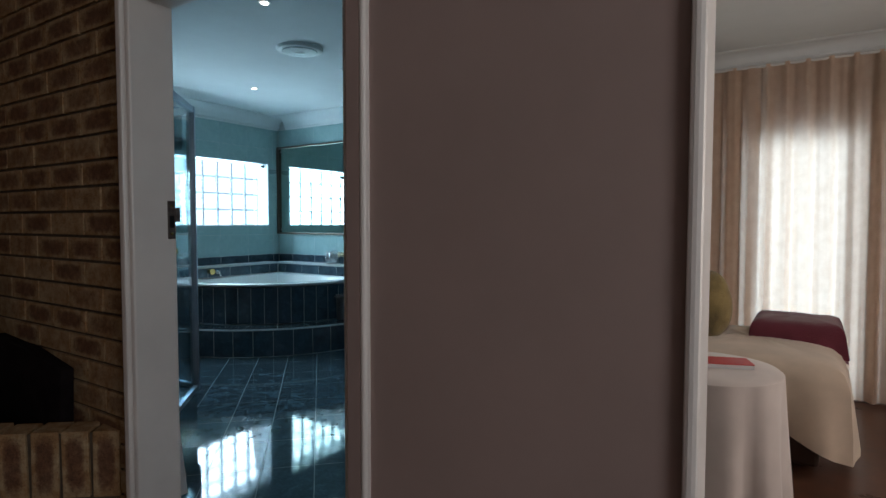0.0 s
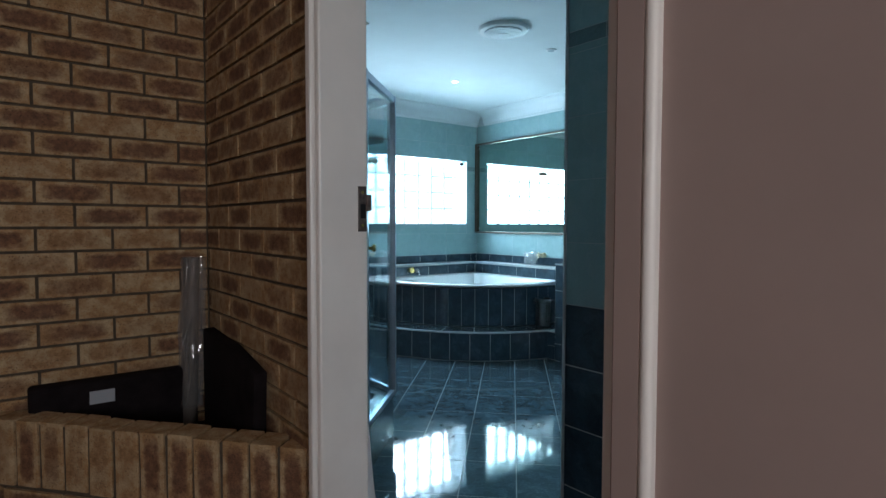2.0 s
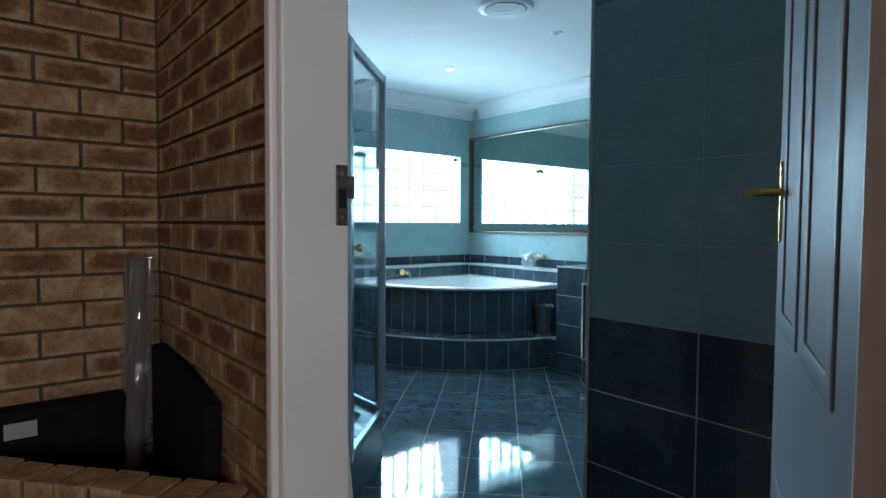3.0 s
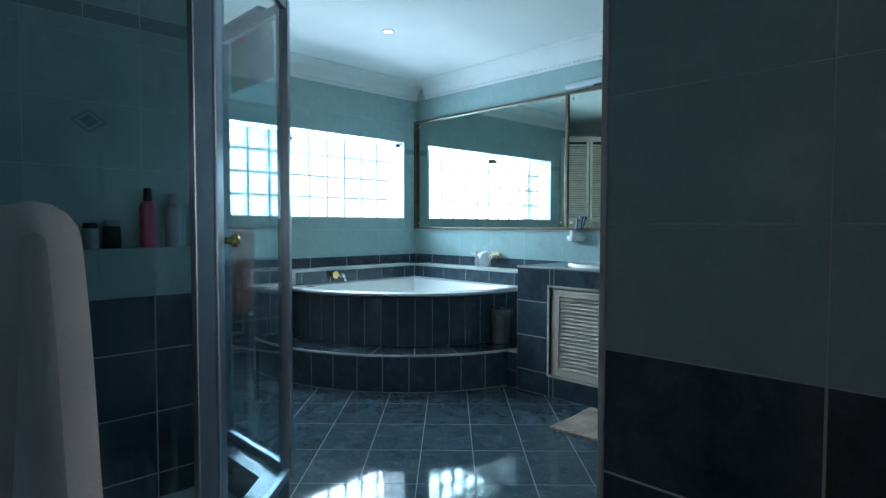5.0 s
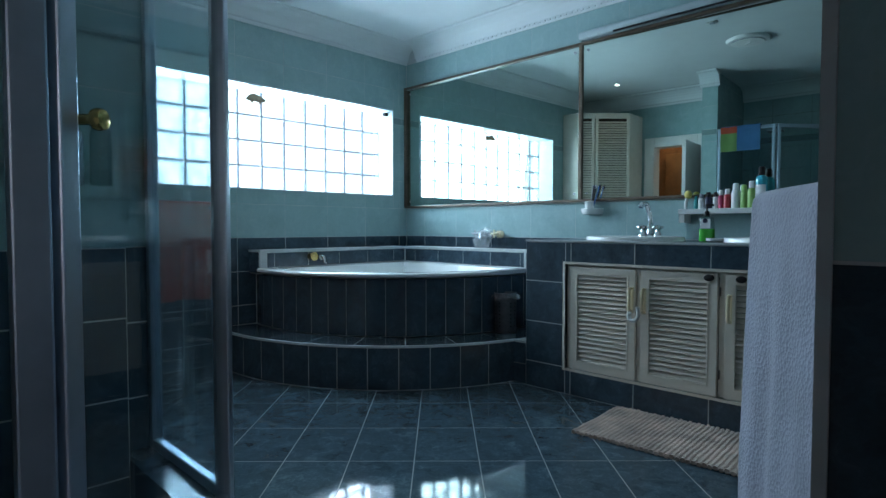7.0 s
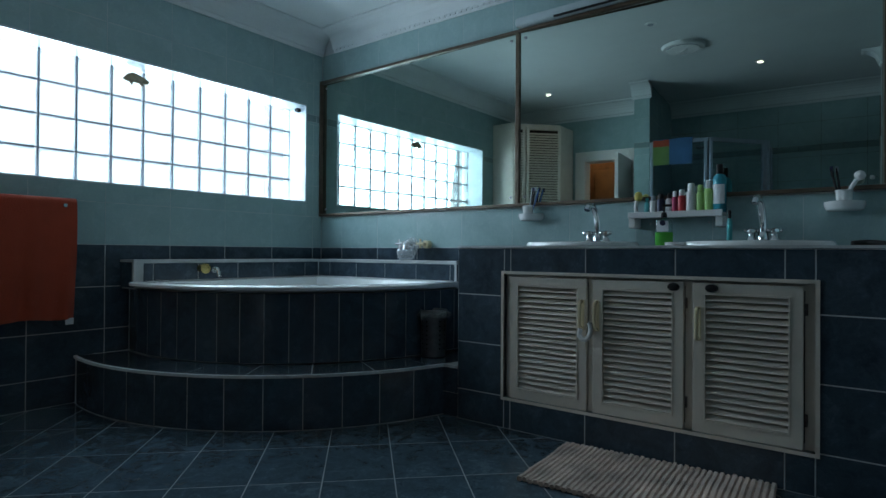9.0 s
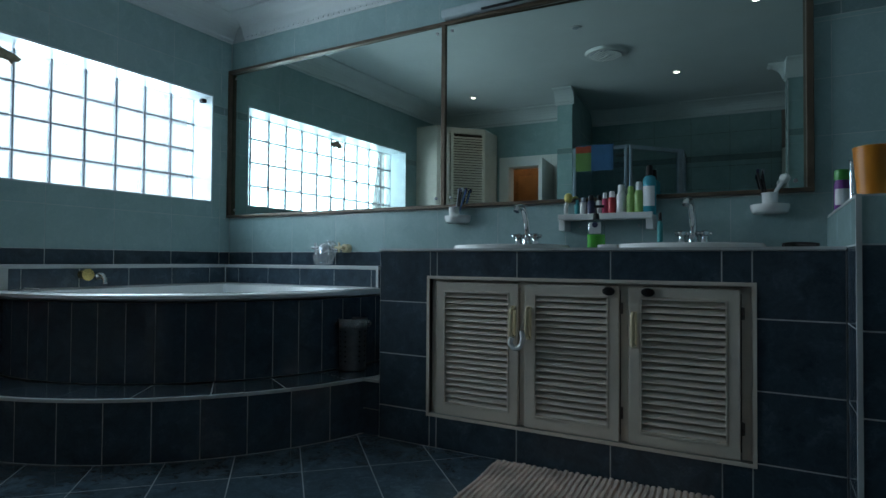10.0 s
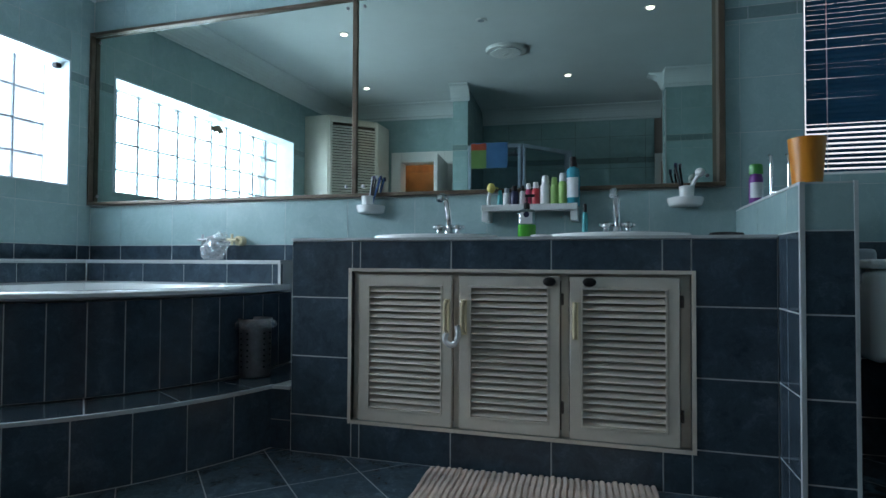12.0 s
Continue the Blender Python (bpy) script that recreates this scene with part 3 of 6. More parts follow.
def cornice(name, a, b, inward, size=0.15, dentils=True):
    """Coved plaster cornice from a to b under the ceiling, with a row of dentils."""
    a, b, inward = Vector((*a, H)), Vector((*b, H)), Vector((*inward, 0))
    bm = bmesh.new()
    prof = [(0, -size), (0.010, -size), (0.014, -size + 0.022), (0.026, -size + 0.030)]
    prof += [(0.03 + (size - 0.045) * (1 - math.cos(t)), -size + 0.03 + (size - 0.045) * math.sin(t)) for t in [i * math.pi / 12 for i in range(1, 7)]]
    prof += [(size, -0.008), (size, 0), (0, 0)]
    r0 = [bm.verts.new(a + inward * p + Vector((0, 0, q))) for p, q in prof]
    r1 = [bm.verts.new(b + inward * p + Vector((0, 0, q))) for p, q in prof]
    for i in range(len(prof)):
        j = (i + 1) % len(prof)
        bm.faces.new((r0[i], r0[j], r1[j], r1[i]))
    bm.faces.new(r0)
    bm.faces.new(list(reversed(r1)))
    if dentils:
        d = (b - a).normalized()
        n = int((b - a).length / 0.046)
        for i in range(n):
            c = a + d * (0.03 + i * 0.046) + inward * 0.014 + Vector((0, 0, -size + 0.024))
            vs = box(bm, -0.012, 0.012, -0.009, 0.009, -0.011, 0.011)
            m = Matrix.Translation(c) @ Matrix((d, inward, Vector((0, 0, 1)))).transposed().to_4x4()
            bmesh.ops.transform(bm, matrix=m, verts=vs)
    return solid(name, bm, CEILING, "white plaster cornice with small dentils", "cornice", "structure")


cornice("cornice_west", (WEST, 1.77), (WEST, NORTH), (1, 0), 0.16, False)
cornice("cornice_north", (WEST + 0.15, NORTH), (EAST, NORTH), (0, -1), 0.16)
cornice("cornice_back", (-5.6, 1.77), (-3.76, 1.77), (0, 1), 0.16, False)
cornice("cornice_pier", (-3.78, 2.38), (-3.58, 2.38), (0, 1), 0.15)
cornice("cornice_shower", (-3.6, 1.30), (-1.53, 1.30), (0, 1), 0.16, False)
cornice("cornice_partition", (-1.68, 2.45), (EAST, 2.45), (0, 1), 0.15)
cornice("cornice_partition_end", (-1.66, 2.31), (-1.66, 2.45), (-1, 0), 0.15)
cornice("cornice_bedroom", (-0.47, 5.3), (2.5, 5.3), (0, -1), 0.12, False)


def frame_boxes(name, boxes, mat, label, category, w=0.004):
    bm = bmesh.new()
    for b in boxes:
        box(bm, *b)
    bevel(bm, w, 2)
    return solid(name, bm, mat, label, category, "structure")


# doorway into the bathroom: linings, stops and architraves
frame_boxes("door_frame_1", [(-1.60, -1.530, 1.150, 1.30, 0, 2.10), (-1.574, -1.545, 1.132, 1.15, 0, 2.14), (-0.562, -0.533, 1.068, 1.30, 0, 2.10), (-1.53, -0.566, 1.15, 1.30, 2.03, 2.10),
                             ], WHITE_PAINT, "white painted door frame", "door frame", 0.006)
# this face of the door frame is shaded; the wall's brown stands for that
frame_boxes("architrave", [(-0.531, -0.492, 1.044, 1.062, 0, 2.12)], PLASTER, "architrave in wall brown for the frame's shaded face", "architrave", 0.003)
bm = bmesh.new()
cyl(bm, -0.4865, 1.0500, 0, 2.12, 0.0085, seg=20)
box(bm, -0.493, -0.480, 1.050, 1.062, 0, 2.12)
solid("trim", bm, WHITE_PAINT, "white rounded bead along the architrave", "trim", "structure", True)
frame_boxes("door_frame_2", [(0.124, 0.146, 1.04, 1.125, 0, 2.12), (0.146, 1.2, 1.05, 1.28, 2.08, 2.12), (1.17, 1.21, 1.035, 1.30, 0, 2.12)], WHITE_PAINT, "white painted bedroom door frame", "door frame", 0.008)
frame_boxes("door_frame_3", [(-4.62, -4.50, 1.60, 1.80, 0, 2.12), (-3.98, -3.86, 1.60, 1.80, 0, 2.12), (-4.50, -3.98, 1.60, 1.80, 2.0, 2.12)], WHITE_PAINT, "white door frame in the far wall", "door frame", 0.006)

# tile edge trims
trims = [(-1.664, -1.652, 2.304, 2.316, 0, 2.5), (-1.664, -1.652, 2.444, 2.456, 0, 2.5)]
for b in trims:
    bm = bmesh.new()
    box(bm, *b)
    solid("trim", bm, TRIM, "white tile edging strip", "trim", "structure")

# pieces of the walls
TU, TV, DADO = 0.396, 0.2525, 0.918


def tiled(parent, origin, u, ulen, uoff, holes=(), dado=DADO, top=2.52, border=0.0, v0=0.0):
    up = (0, 0, 1)
    pieces("tile", parent, origin, u, up, ulen, v0, dado, TU, TV, uoff, dado - 4 * TV, DARK_TILE, holes)
    if border:
        pieces("tile", parent, origin, u, up, ulen, dado, border, TU, TV, uoff, dado, LIGHT_TILE, holes, gap=0.0022)
        pieces("tile", parent, origin, u, up, ulen, border, border + 0.06, 0.2, 0.06, uoff, border, BORDER_TILE, holes, gap=0.003)
        pieces("tile", parent, origin, u, up, ulen, border + 0.06, top, TU, TV, uoff, border + 0.06, LIGHT_TILE, holes, gap=0.0022)
    else:
        pieces("tile", parent, origin, u, up, ulen, dado, top, TU, TV, uoff, dado, LIGHT_TILE, holes, gap=0.0022)


tiled(wall_west, (WEST - S, 1.77, 0), (0, 1, 0), 3.53, 0.27, [(2.93 - 1.77, 5.14 - 1.77, 1.283, 2.078)], border=1.948)
tiled(wall_north, (WEST, NORTH + S, 0), (1, 0, 0), 4.98, 0.25, [(4.074, 4.85, 1.216, 2.25), (0.004, 3.746, 1.178, 2.294)], border=1.948)
tiled(wall_partition, (-1.66, 2.31 + S, 0), (1, 0, 0), 1.04, 0.389, (), 0.962, 2.67, 2.0)
tiled(wall_partition, (-1.66 + S, 2.45, 0), (0, -1, 0), 0.14, 0.0, (), 0.918, 2.67, 2.0)
tiled(wall_partition, (EAST, 2.45 - S, 0), (-1, 0, 0), 1.04, 0.1, (), 0.918, 2.67, 2.0)
tiled(wall_shower, (-3.60 - S, 1.30, 0), (0, 1, 0), 1.08, 0.33, (), 0.93, 2.67, 2.0)
tiled(wall_shower, (-3.60, 2.38 - S, 0), (-1, 0, 0), 0.16, 0.0, (), 0.918, 2.67, 2.0)
tiled(wall_brick, (-1.60, 1.30 - S, 0), (-1, 0, 0), 2.0, 0.1, (), 0.93, 2.67, 2.0)
tiled(wall_east, (EAST + S, NORTH, 0), (0, -1, 0), 2.85, 0.2)


# face bricks: two walls of the fireplace corner
BU, BV = 0.2525, 0.0905
pieces("brick", wall_brick_west, (-2.758, -1.55, 0), (0, 1, 0), (0, 0, 1), 2.755, 0, H, BU, BV, 0.2415, 0.005, BRICK, (), 0.012, 0.011, 0.5, 0.0016)
pieces("brick", wall_brick, (-2.75, 1.218, 0), (1, 0, 0), (0, 0, 1), 1.16, 0, H, BU, BV, 0.035, 0.005, BRICK, (), 0.012, 0.011, 0.5, 0.0016)


def floor_tiles():
    """Oblong tiles laid at 45 degrees to the walls, cut at the room's edges."""
    s = math.sqrt(0.5)
    e1, e2 = Vector((-s, s)), Vector((s, s))
    base = Vector((-3.312, 3.306))
    lu, lv, gap = 0.403, 0.277, 0.0045
    x0, x1, y0, y1 = WEST, EAST, 1.2, NORTH
    full = piece_mesh(lu - gap, lv - gap, FT, FLOOR_TILE, "tile", 0.0002)
    turn = Matrix(((e1.x, -e2.x, 0), (e1.y, -e2.y, 0), (0, 0, 1))).to_4x4()
    for i in range(-12, 13):
        for j in range(-16, 17):
            c = base + e1 * lu * (i + 0.5) + e2 * lv * (j + 0.5)
            corners = [c + e1 * (a * (lu - gap) / 2) - e2 * (b * (lv - gap) / 2) for a, b in ((-1, -1), (1, -1), (1, 1), (-1, 1))]
            inside = [x0 < p.x < x1 and y0 < p.y < y1 for p in corners]
            if all(inside):
                ob = new("tile", full)
                ob.parent = floor
                ob.matrix_world = Matrix.Translation((c.x, c.y, -FT)) @ turn
            else:
                poly = corners
                for ax, lim, sign in ((0, x0, 1), (0, x1, -1), (1, y0, 1), (1, y1, -1)):
                    out = []
                    for k, p in enumerate(poly):
                        q = poly[(k + 1) % len(poly)]
                        dp, dq = sign * (p[ax] - lim), sign * (q[ax] - lim)
                        if dp >= 0:
                            out.append(p)
                        if dp * dq < 0:
                            out.append(p.lerp(q, dp / (dp - dq)))
                    poly = out
                    if len(poly) < 3:
                        break
                if len(poly) < 3:
                    continue
                m = sum(poly, Vector((0, 0))) / len(poly)
                n = len(poly)
                me = bpy.data.meshes.new("tile")
                me.from_pydata([(p.x - m.x, p.y - m.y, 0) for p in poly] + [(p.x - m.x, p.y - m.y, FT) for p in poly], [],
                               [tuple(range(n, 2 * n))] + [(k, (k + 1) % n, n + (k + 1) % n, n + k) for k in range(n)])
                me.materials.append(FLOOR_TILE)
                ob = new("tile", me)
                ob.parent = floor
                ob.matrix_world = Matrix.Translation((m.x, m.y, -FT))


floor_tiles()


# ---- bathroom: glass block window ----
def block_window():
    win = thing("window_1", "glass block window glowing with daylight", "window", kind="structure")
    bm = bmesh.new()
    y0, z0, p = 2.935, 1.284, 0.2
    for i in range(12):
        y = min(y0 + i * p, 5.135)
        box(bm, -5.812, -5.799, y - 0.0055, y + 0.0055, z0, 2.076)
    for k in range(5):
        z = z0 + k * 0.198
        box(bm, -5.813, -5.800, y0, 5.135, max(z - 0.0055, z0), min(z + 0.0055, 2.076))
    part("joint", bm, JOINT, win, "pale mortar joints greyed as backlit")
    b = bmesh.new()
    box(b, -0.034, 0.034, -0.0945, 0.0945, -0.0935, 0.0935)
    bevel(b, 0.012, 2)
    me = finish("glass_block", b, BLOCK_GLASS, True)
    for i in range(11):
        for k in range(4):
            ob = new("glass_block", me)
            ob.parent = win
            ob.matrix_world = pose(-5.83, y0 + (i + 0.5) * p, z0 + (k + 0.5) * 0.198)
    bm = bmesh.new()
    for b in ((-5.80, -5.598, 5.128, 5.14, 1.283, 2.078), (-5.80, -5.598, 2.93, 2.942, 1.283, 2.078), (-5.80, -5.598, 2.942, 5.128, 2.066, 2.078), (-5.80, -5.598, 2.942, 5.128, 1.283, 1.292)):
        box(bm, *b)
    part("window_reveal", bm, LIT_REVEAL, win, "pale glazed reveal")


block_window()
for name, b, mat in (("backdrop_west", (-7.02, -7.0, 1.2, 7.6, 0.3, 3.1), BLOCK_BACKDROP), ("backdrop_north", (-2.2, 0.0, 6.4, 6.42, 0.4, 3.2), BLIND_BACKDROP)):
    bm = bmesh.new()
    box(bm, *b)
    solid(name, bm, mat, "bright sky outside the window", "backdrop", "structure")


# ---- corner bath ----
C = Vector((-5.31, 5.01))


def arc(r, n=48, a0=-108.0, a1=18.0, squash=1.0):
    """Points of the bath's round front, from the window wall to the mirror wall."""
    return [Vector((C.x + r * math.cos(radians(a0 + (a1 - a0) * i / n)), C.y + r * math.sin(radians(a0 + (a1 - a0) * i / n)))) for i in range(n + 1)]


def clipped(pts, x0, y1):
    return [Vector((max(p.x, x0), min(p.y, y1))) for p in pts]


def prism(bm, pts, z0, z1):
    a = [bm.verts.new((p.x, p.y, z0)) for p in pts]
    b = [bm.verts.new((p.x, p.y, z1)) for p in pts]
    n = len(pts)
    for i in range(n):
        bm.faces.new((a[i], a[(i + 1) % n], b[(i + 1) % n], b[i]))
    bm.faces.new(list(reversed(a)))
    bm.faces.new(b)


def curved_tiles(parent, r, z0, z1, width, a0, a1, top_z=None, inner=None):
    """Upright tiles round a curved face, each slightly bent, with recessed joints."""
    step = math.degrees(width / r)
    n = round((a1 - a0) / step)
    step = (a1 - a0) / n
    gap = math.degrees(0.0045 / r)
    for i in range(n):
        b0, b1 = a0 + i * step + gap / 2, a0 + (i + 1) * step - gap / 2
        bm = bmesh.new()
        seg = 3
        pts = [Vector((r * math.cos(radians(b0 + (b1 - b0) * k / seg)), r * math.sin(radians(b0 + (b1 - b0) * k / seg)))) for k in range(seg + 1)]
        m = sum(pts, Vector((0, 0))) / len(pts)
        back = [p * ((r - 0.008) / r) for p in reversed(pts)]
        prism(bm, [p - m for p in pts + back], -(z1 - z0) / 2, (z1 - z0) / 2)
        ob = part("tile", bm, DARK_TILE, parent)
        ob.matrix_world = Matrix.Translation((C.x + m.x, C.y + m.y, (z0 + z1) / 2))


def corner_bath():
    # tiled step
    step = thing("bath_step", "dark blue tiled curved step with white edge", "step")
    r = 1.572
    pts = [p for p in clipped(arc(r - 0.0015, 90, -100, 0), WEST + 0.001, NORTH) if p.y < 4.62] + [Vector((-3.80, 4.62)), Vector((-3.697, 4.62)), Vector((-3.697, NORTH - 0.002)), Vector((WEST + 0.002, NORTH - 0.002))]
    bm = bmesh.new()
    prism(bm, pts, 0.001, 0.2725)
    part("body", bm, GROUT, step)
    curved_tiles(step, r, 0.005, 0.262, 0.2, -98.5, -14.6)
    bm = bmesh.new()
    prism(bm, arc(r + 0.008, 60, -100, -14.2) + list(reversed(arc(r - 0.010, 60, -100, -14.2))), 0.262, 0.276)
    box(bm, -3.79, -3.697, 4.605, 4.622, 0.262, 0.276)
    part("edge_trim", bm, TRIM, step, "white nosing strip")
    for z0, z1 in ((0.004, 0.125), (0.129, 0.260)):
        bm = bmesh.new()
        box(bm, -0.046, 0.046, -0.004, 0.004, -(z1 - z0) / 2, (z1 - z0) / 2)
        ob = part("tile", bm, DARK_TILE, step)
        ob.matrix_world = pose(-3.745, 4.616, (z0 + z1) / 2)
    n = 9
    for i in range(n):
        a0, a1 = -100 + i * 106 / n, -100 + (i + 1) * 106 / n
        bm = bmesh.new()
        g = 0.12
        ps = arc(r - 0.012, 6, a0 + g, a1 - g) + list(reversed(arc(1.25, 6, a0 + g, a1 - g)))
        ps = [Vector((min(p.x, -3.70), p.y)) for p in ps]
        m = sum(ps, Vector((0, 0))) / len(ps)
        prism(bm, [p - m for p in ps], 0, 0.011)
        ob = part("tile", bm, DARK_TILE, step)
        ob.matrix_world = pose(m.x, m.y, 0.263)

    # tiled surround
    sur = thing("bath_surround", "dark blue tiled bath surround with white edged ledge", "bath surround")
    rb = 1.29
    bm = bmesh.new()
    rim = clipped(arc(rb - 0.0015, 90, -101, 11), WEST + 0.002, NORTH - 0.003)
    inner = clipped(arc(rb - 0.10, 90, -101, 11), WEST + 0.002, NORTH - 0.003)
    prism(bm, rim + list(reversed(inner)), 0.278, 0.655)
    part("body", bm, GROUT, sur)
    curved_tiles(sur, rb, 0.280, 0.655, 0.132, -100, 6.5)
    bm = bmesh.new()
    box(bm, -5.42, -4.085, 5.1203, NORTH - 0.004, 0.65, 0.812)
    box(bm, WEST + 0.004, -5.4203, 3.72, NORTH - 0.004, 0.65, 0.812)
    part("ledge", bm, GROUT, sur)
    for k in range(6):
        w = [0.13, 0.29, 0.29, 0.29, 0.29, 0.06][k]
        at = -5.415 + sum([0.13, 0.29, 0.29, 0.29, 0.29, 0.06][:k])
        for along in (0, 1):
            bm = bmesh.new()
            box(bm, -w / 2 + 0.002, w / 2 - 0.002, -0.004, 0.004, -0.06, 0.06)
            ob = part("tile", bm, DARK_TILE, sur)
            ob.matrix_world = pose(at + w / 2, 5.123, 0.745) if along == 0 else pose(-5.423, 5.115 - (at + w / 2 + 5.415), 0.745, 0, 0, 90)
    bm = bmesh.new()
    box(bm, -5.43, -4.073, 5.115, NORTH - 0.005, 0.812, 0.826)
    box(bm, WEST + 0.005, -5.415, 3.708, 5.115, 0.8125, 0.8265)
    box(bm, -4.085, -4.070, 5.112, NORTH - 0.005, 0.70, 0.812)
    box(bm, -5.432, -5.412, 3.705, 3.72, 0.70, 0.812)
    part("edge_trim", bm, TRIM, sur, "white edging strip")
    bm = bmesh.new()
    box(bm, WEST + 0.005, -5.434, 3.711, 3.719, 0.66, 0.8115)
    part("tile", bm, DARK_TILE, sur)

    # the acrylic tub
    bm = bmesh.new()
    n = 56
    prof = [(1.320, 0.668), (1.336, 0.675), (1.338, 0.690), (1.325, 0.698), (1.25, 0.699), (1.225, 0.690), (1.16, 0.60), (1.02, 0.36), (0.90, 0.32)]
    rows = []
    for r, z in prof:
        full = []
        for i in range(n + 1):
            a = radians(-100 + 111 * i / n)
            p = Vector((C.x + r * math.cos(a), C.y + r * math.sin(a)))
            lim = 0.0 if r > 1.23 else (1.25 - r) * 0.6 + 0.06
            full.append(bm.verts.new((min(max(p.x, -5.415 + lim), -4.012), min(p.y, 5.113 - lim), z)))
        back = [bm.verts.new((-5.413 + (0.0 if r > 1.23 else (1.25 - r) * 0.6 + 0.06), 5.112 - (0.0 if r > 1.23 else (1.25 - r) * 0.6 + 0.06), z))]
        rows.append(full + back)
    for a, b in zip(rows, rows[1:]):
        m = len(a)
        for i in range(m):
            q = [a[i], a[(i + 1) % m], b[(i + 1) % m], b[i]]
            bm.faces.new(q)
    bm.faces.new(rows[-1])
    bmesh.ops.remove_doubles(bm, verts=bm.verts[:], dist=0.0005)
    t = thing("bathtub", "white corner bathtub set in tiled surround", "bathtub")
    part("tub", bm, ENAMEL, t, smooth=True)
    bm = bmesh.new()
    lathe(bm, -4.85, 4.55, 0.32, [(0.03, 0), (0.033, 0.004), (0.02, 0.007)], 20)
    part("drain", bm, CHROME, t, "chrome drain", True)


corner_bath()


# ---- vanity ----
VX0, VX1, VY, VZ = -3.690, -1.808, 4.606, 0.918
OPEN = (-3.404, -2.082, 0.157, 0.778)


def vanity():
    v = thing("vanity", "dark blue tiled double basin vanity with louvred doors", "vanity")
    bm = bmesh.new()
    x0, x1, z0, z1 = OPEN
    # inner panels are dark to paint shade into the gaps between slats
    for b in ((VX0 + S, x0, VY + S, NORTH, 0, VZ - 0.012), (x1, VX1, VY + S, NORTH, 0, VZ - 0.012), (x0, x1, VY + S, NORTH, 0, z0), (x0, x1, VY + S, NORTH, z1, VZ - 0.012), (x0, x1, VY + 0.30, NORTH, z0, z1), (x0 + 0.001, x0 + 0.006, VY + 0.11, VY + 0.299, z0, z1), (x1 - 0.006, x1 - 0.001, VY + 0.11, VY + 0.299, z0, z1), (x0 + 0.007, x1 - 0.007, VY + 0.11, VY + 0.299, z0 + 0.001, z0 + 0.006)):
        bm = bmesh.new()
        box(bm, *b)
        part("carcass", bm, GROUT if b[2] < VY + 0.1 else SHADE_BOARD, v)
    hole = (x0 - VX0, x1 - VX0, z0, z1)
    pieces("tile", v, (VX0, VY + S, 0), (1, 0, 0), (0, 0, 1), VX1 - VX0, 0, VZ - 0.012, TU, 0.2525, 0.323, VZ - 4 * 0.2525, DARK_TILE, [hole])
    pieces("tile", v, (VX0 + S, NORTH, 0), (0, -1, 0), (0, 0, 1), NORTH - VY, 0.28, VZ - 0.012, TU, 0.2525, 0.3, VZ - 4 * 0.2525, DARK_TILE)
    pieces("tile", v, (VX0, VY, VZ - 0.012), (1, 0, 0), (0, 1, 0), VX1 - VX0, 0.004, NORTH - VY, TU, TV, 0.323, 0.0, DARK_TILE, [(0.31, 0.80, 0.13, 0.53), (1.12, 1.61, 0.13, 0.53)], 0.010)
    bm = bmesh.new()
    box(bm, VX0 - 0.002, VX1, VY - 0.006, VY + 0.006, VZ - 0.010, VZ + 0.001)
    part("edge_trim", bm, TRIM, v, "white edging strip")
    bm = bmesh.new()
    t = 0.014
    ring(bm, x0 - t, x1 + t, z0 - t, z1 + t, t, t, VY - 0.006, VY + 0.10)
    part("opening_frame", bm, CREAM_PAINT, v, "white frame round the cupboard opening")

    def louvre_door(x0, x1, hinge_right, handle_side):
        d = bmesh.new()
        s, f, dep = 0.042, 0.012, 0.022
        ya, yb = VY + 0.006, VY + 0.028
        za, zb = OPEN[2] + 0.001, OPEN[3] - 0.012
        ring(d, x0, x1, za, zb, s, s + 0.004, ya, yb)
        bevel(d, 0.003, 2)
        door = part("door", d, CREAM_PAINT, v, "cream louvred cupboard door")
        q = bmesh.new()
        ring(q, x0 + s, x1 - s, za + s + 0.004, zb - s, 0.006, 0.007, ya - 0.003, ya + 0.01)
        part("bead", q, CREAM_PAINT, door)
        n = 19
        pitch = (zb - za - 2 * s - 0.016) / n
        sl = bmesh.new()
        vs = box(sl, -(x1 - x0) / 2 + s, (x1 - x0) / 2 - s, -0.0150, 0.0150, -0.0022, 0.0022)
        bevel(sl, 0.0015, 2)
        me = finish("slat", sl, CREAM_PAINT)
        for i in range(n):
            ob = new("slat", me)
            ob.parent = door
            ob.matrix_world = pose((x0 + x1) / 2, (ya + yb) / 2 + 0.002, za + s + 0.010 + (i + 0.5) * pitch, 43 + random.uniform(-0.6, 0.6), 0, 0)
        hx = x1 - 0.021 if handle_side > 0 else x0 + 0.021
        h = bmesh.new()
        tube(h, [(hx, ya, 0.662), (hx, ya - 0.026, 0.655), (hx, ya - 0.030, 0.62), (hx, ya - 0.030, 0.575), (hx, ya - 0.026, 0.545), (hx, ya, 0.538)], 0.0085, 10)
        box(h, hx - 0.011, hx + 0.011, ya - 0.004, ya + 0.001, 0.530, 0.670)
        part("handle", h, IVORY, door, "ivory plastic pull handle", True)
        hx = x1 + 0.009 if hinge_right else x0 - 0.009
        for z in (0.27, 0.68) if hinge_right else ():
            h = bmesh.new()
            cyl(h, hx, ya + 0.008, z - 0.022, z + 0.022, 0.005, seg=10)
            box(h, hx - 0.006, hx + 0.002, ya + 0.010, ya + 0.015, z - 0.022, z + 0.022)
            part("hinge", h, RUST, door, "dark worn hinge")
        return door

    d1 = louvre_door(-3.375, -2.968, False, 1)
    d2 = louvre_door(-2.938, -2.543, True, -1)
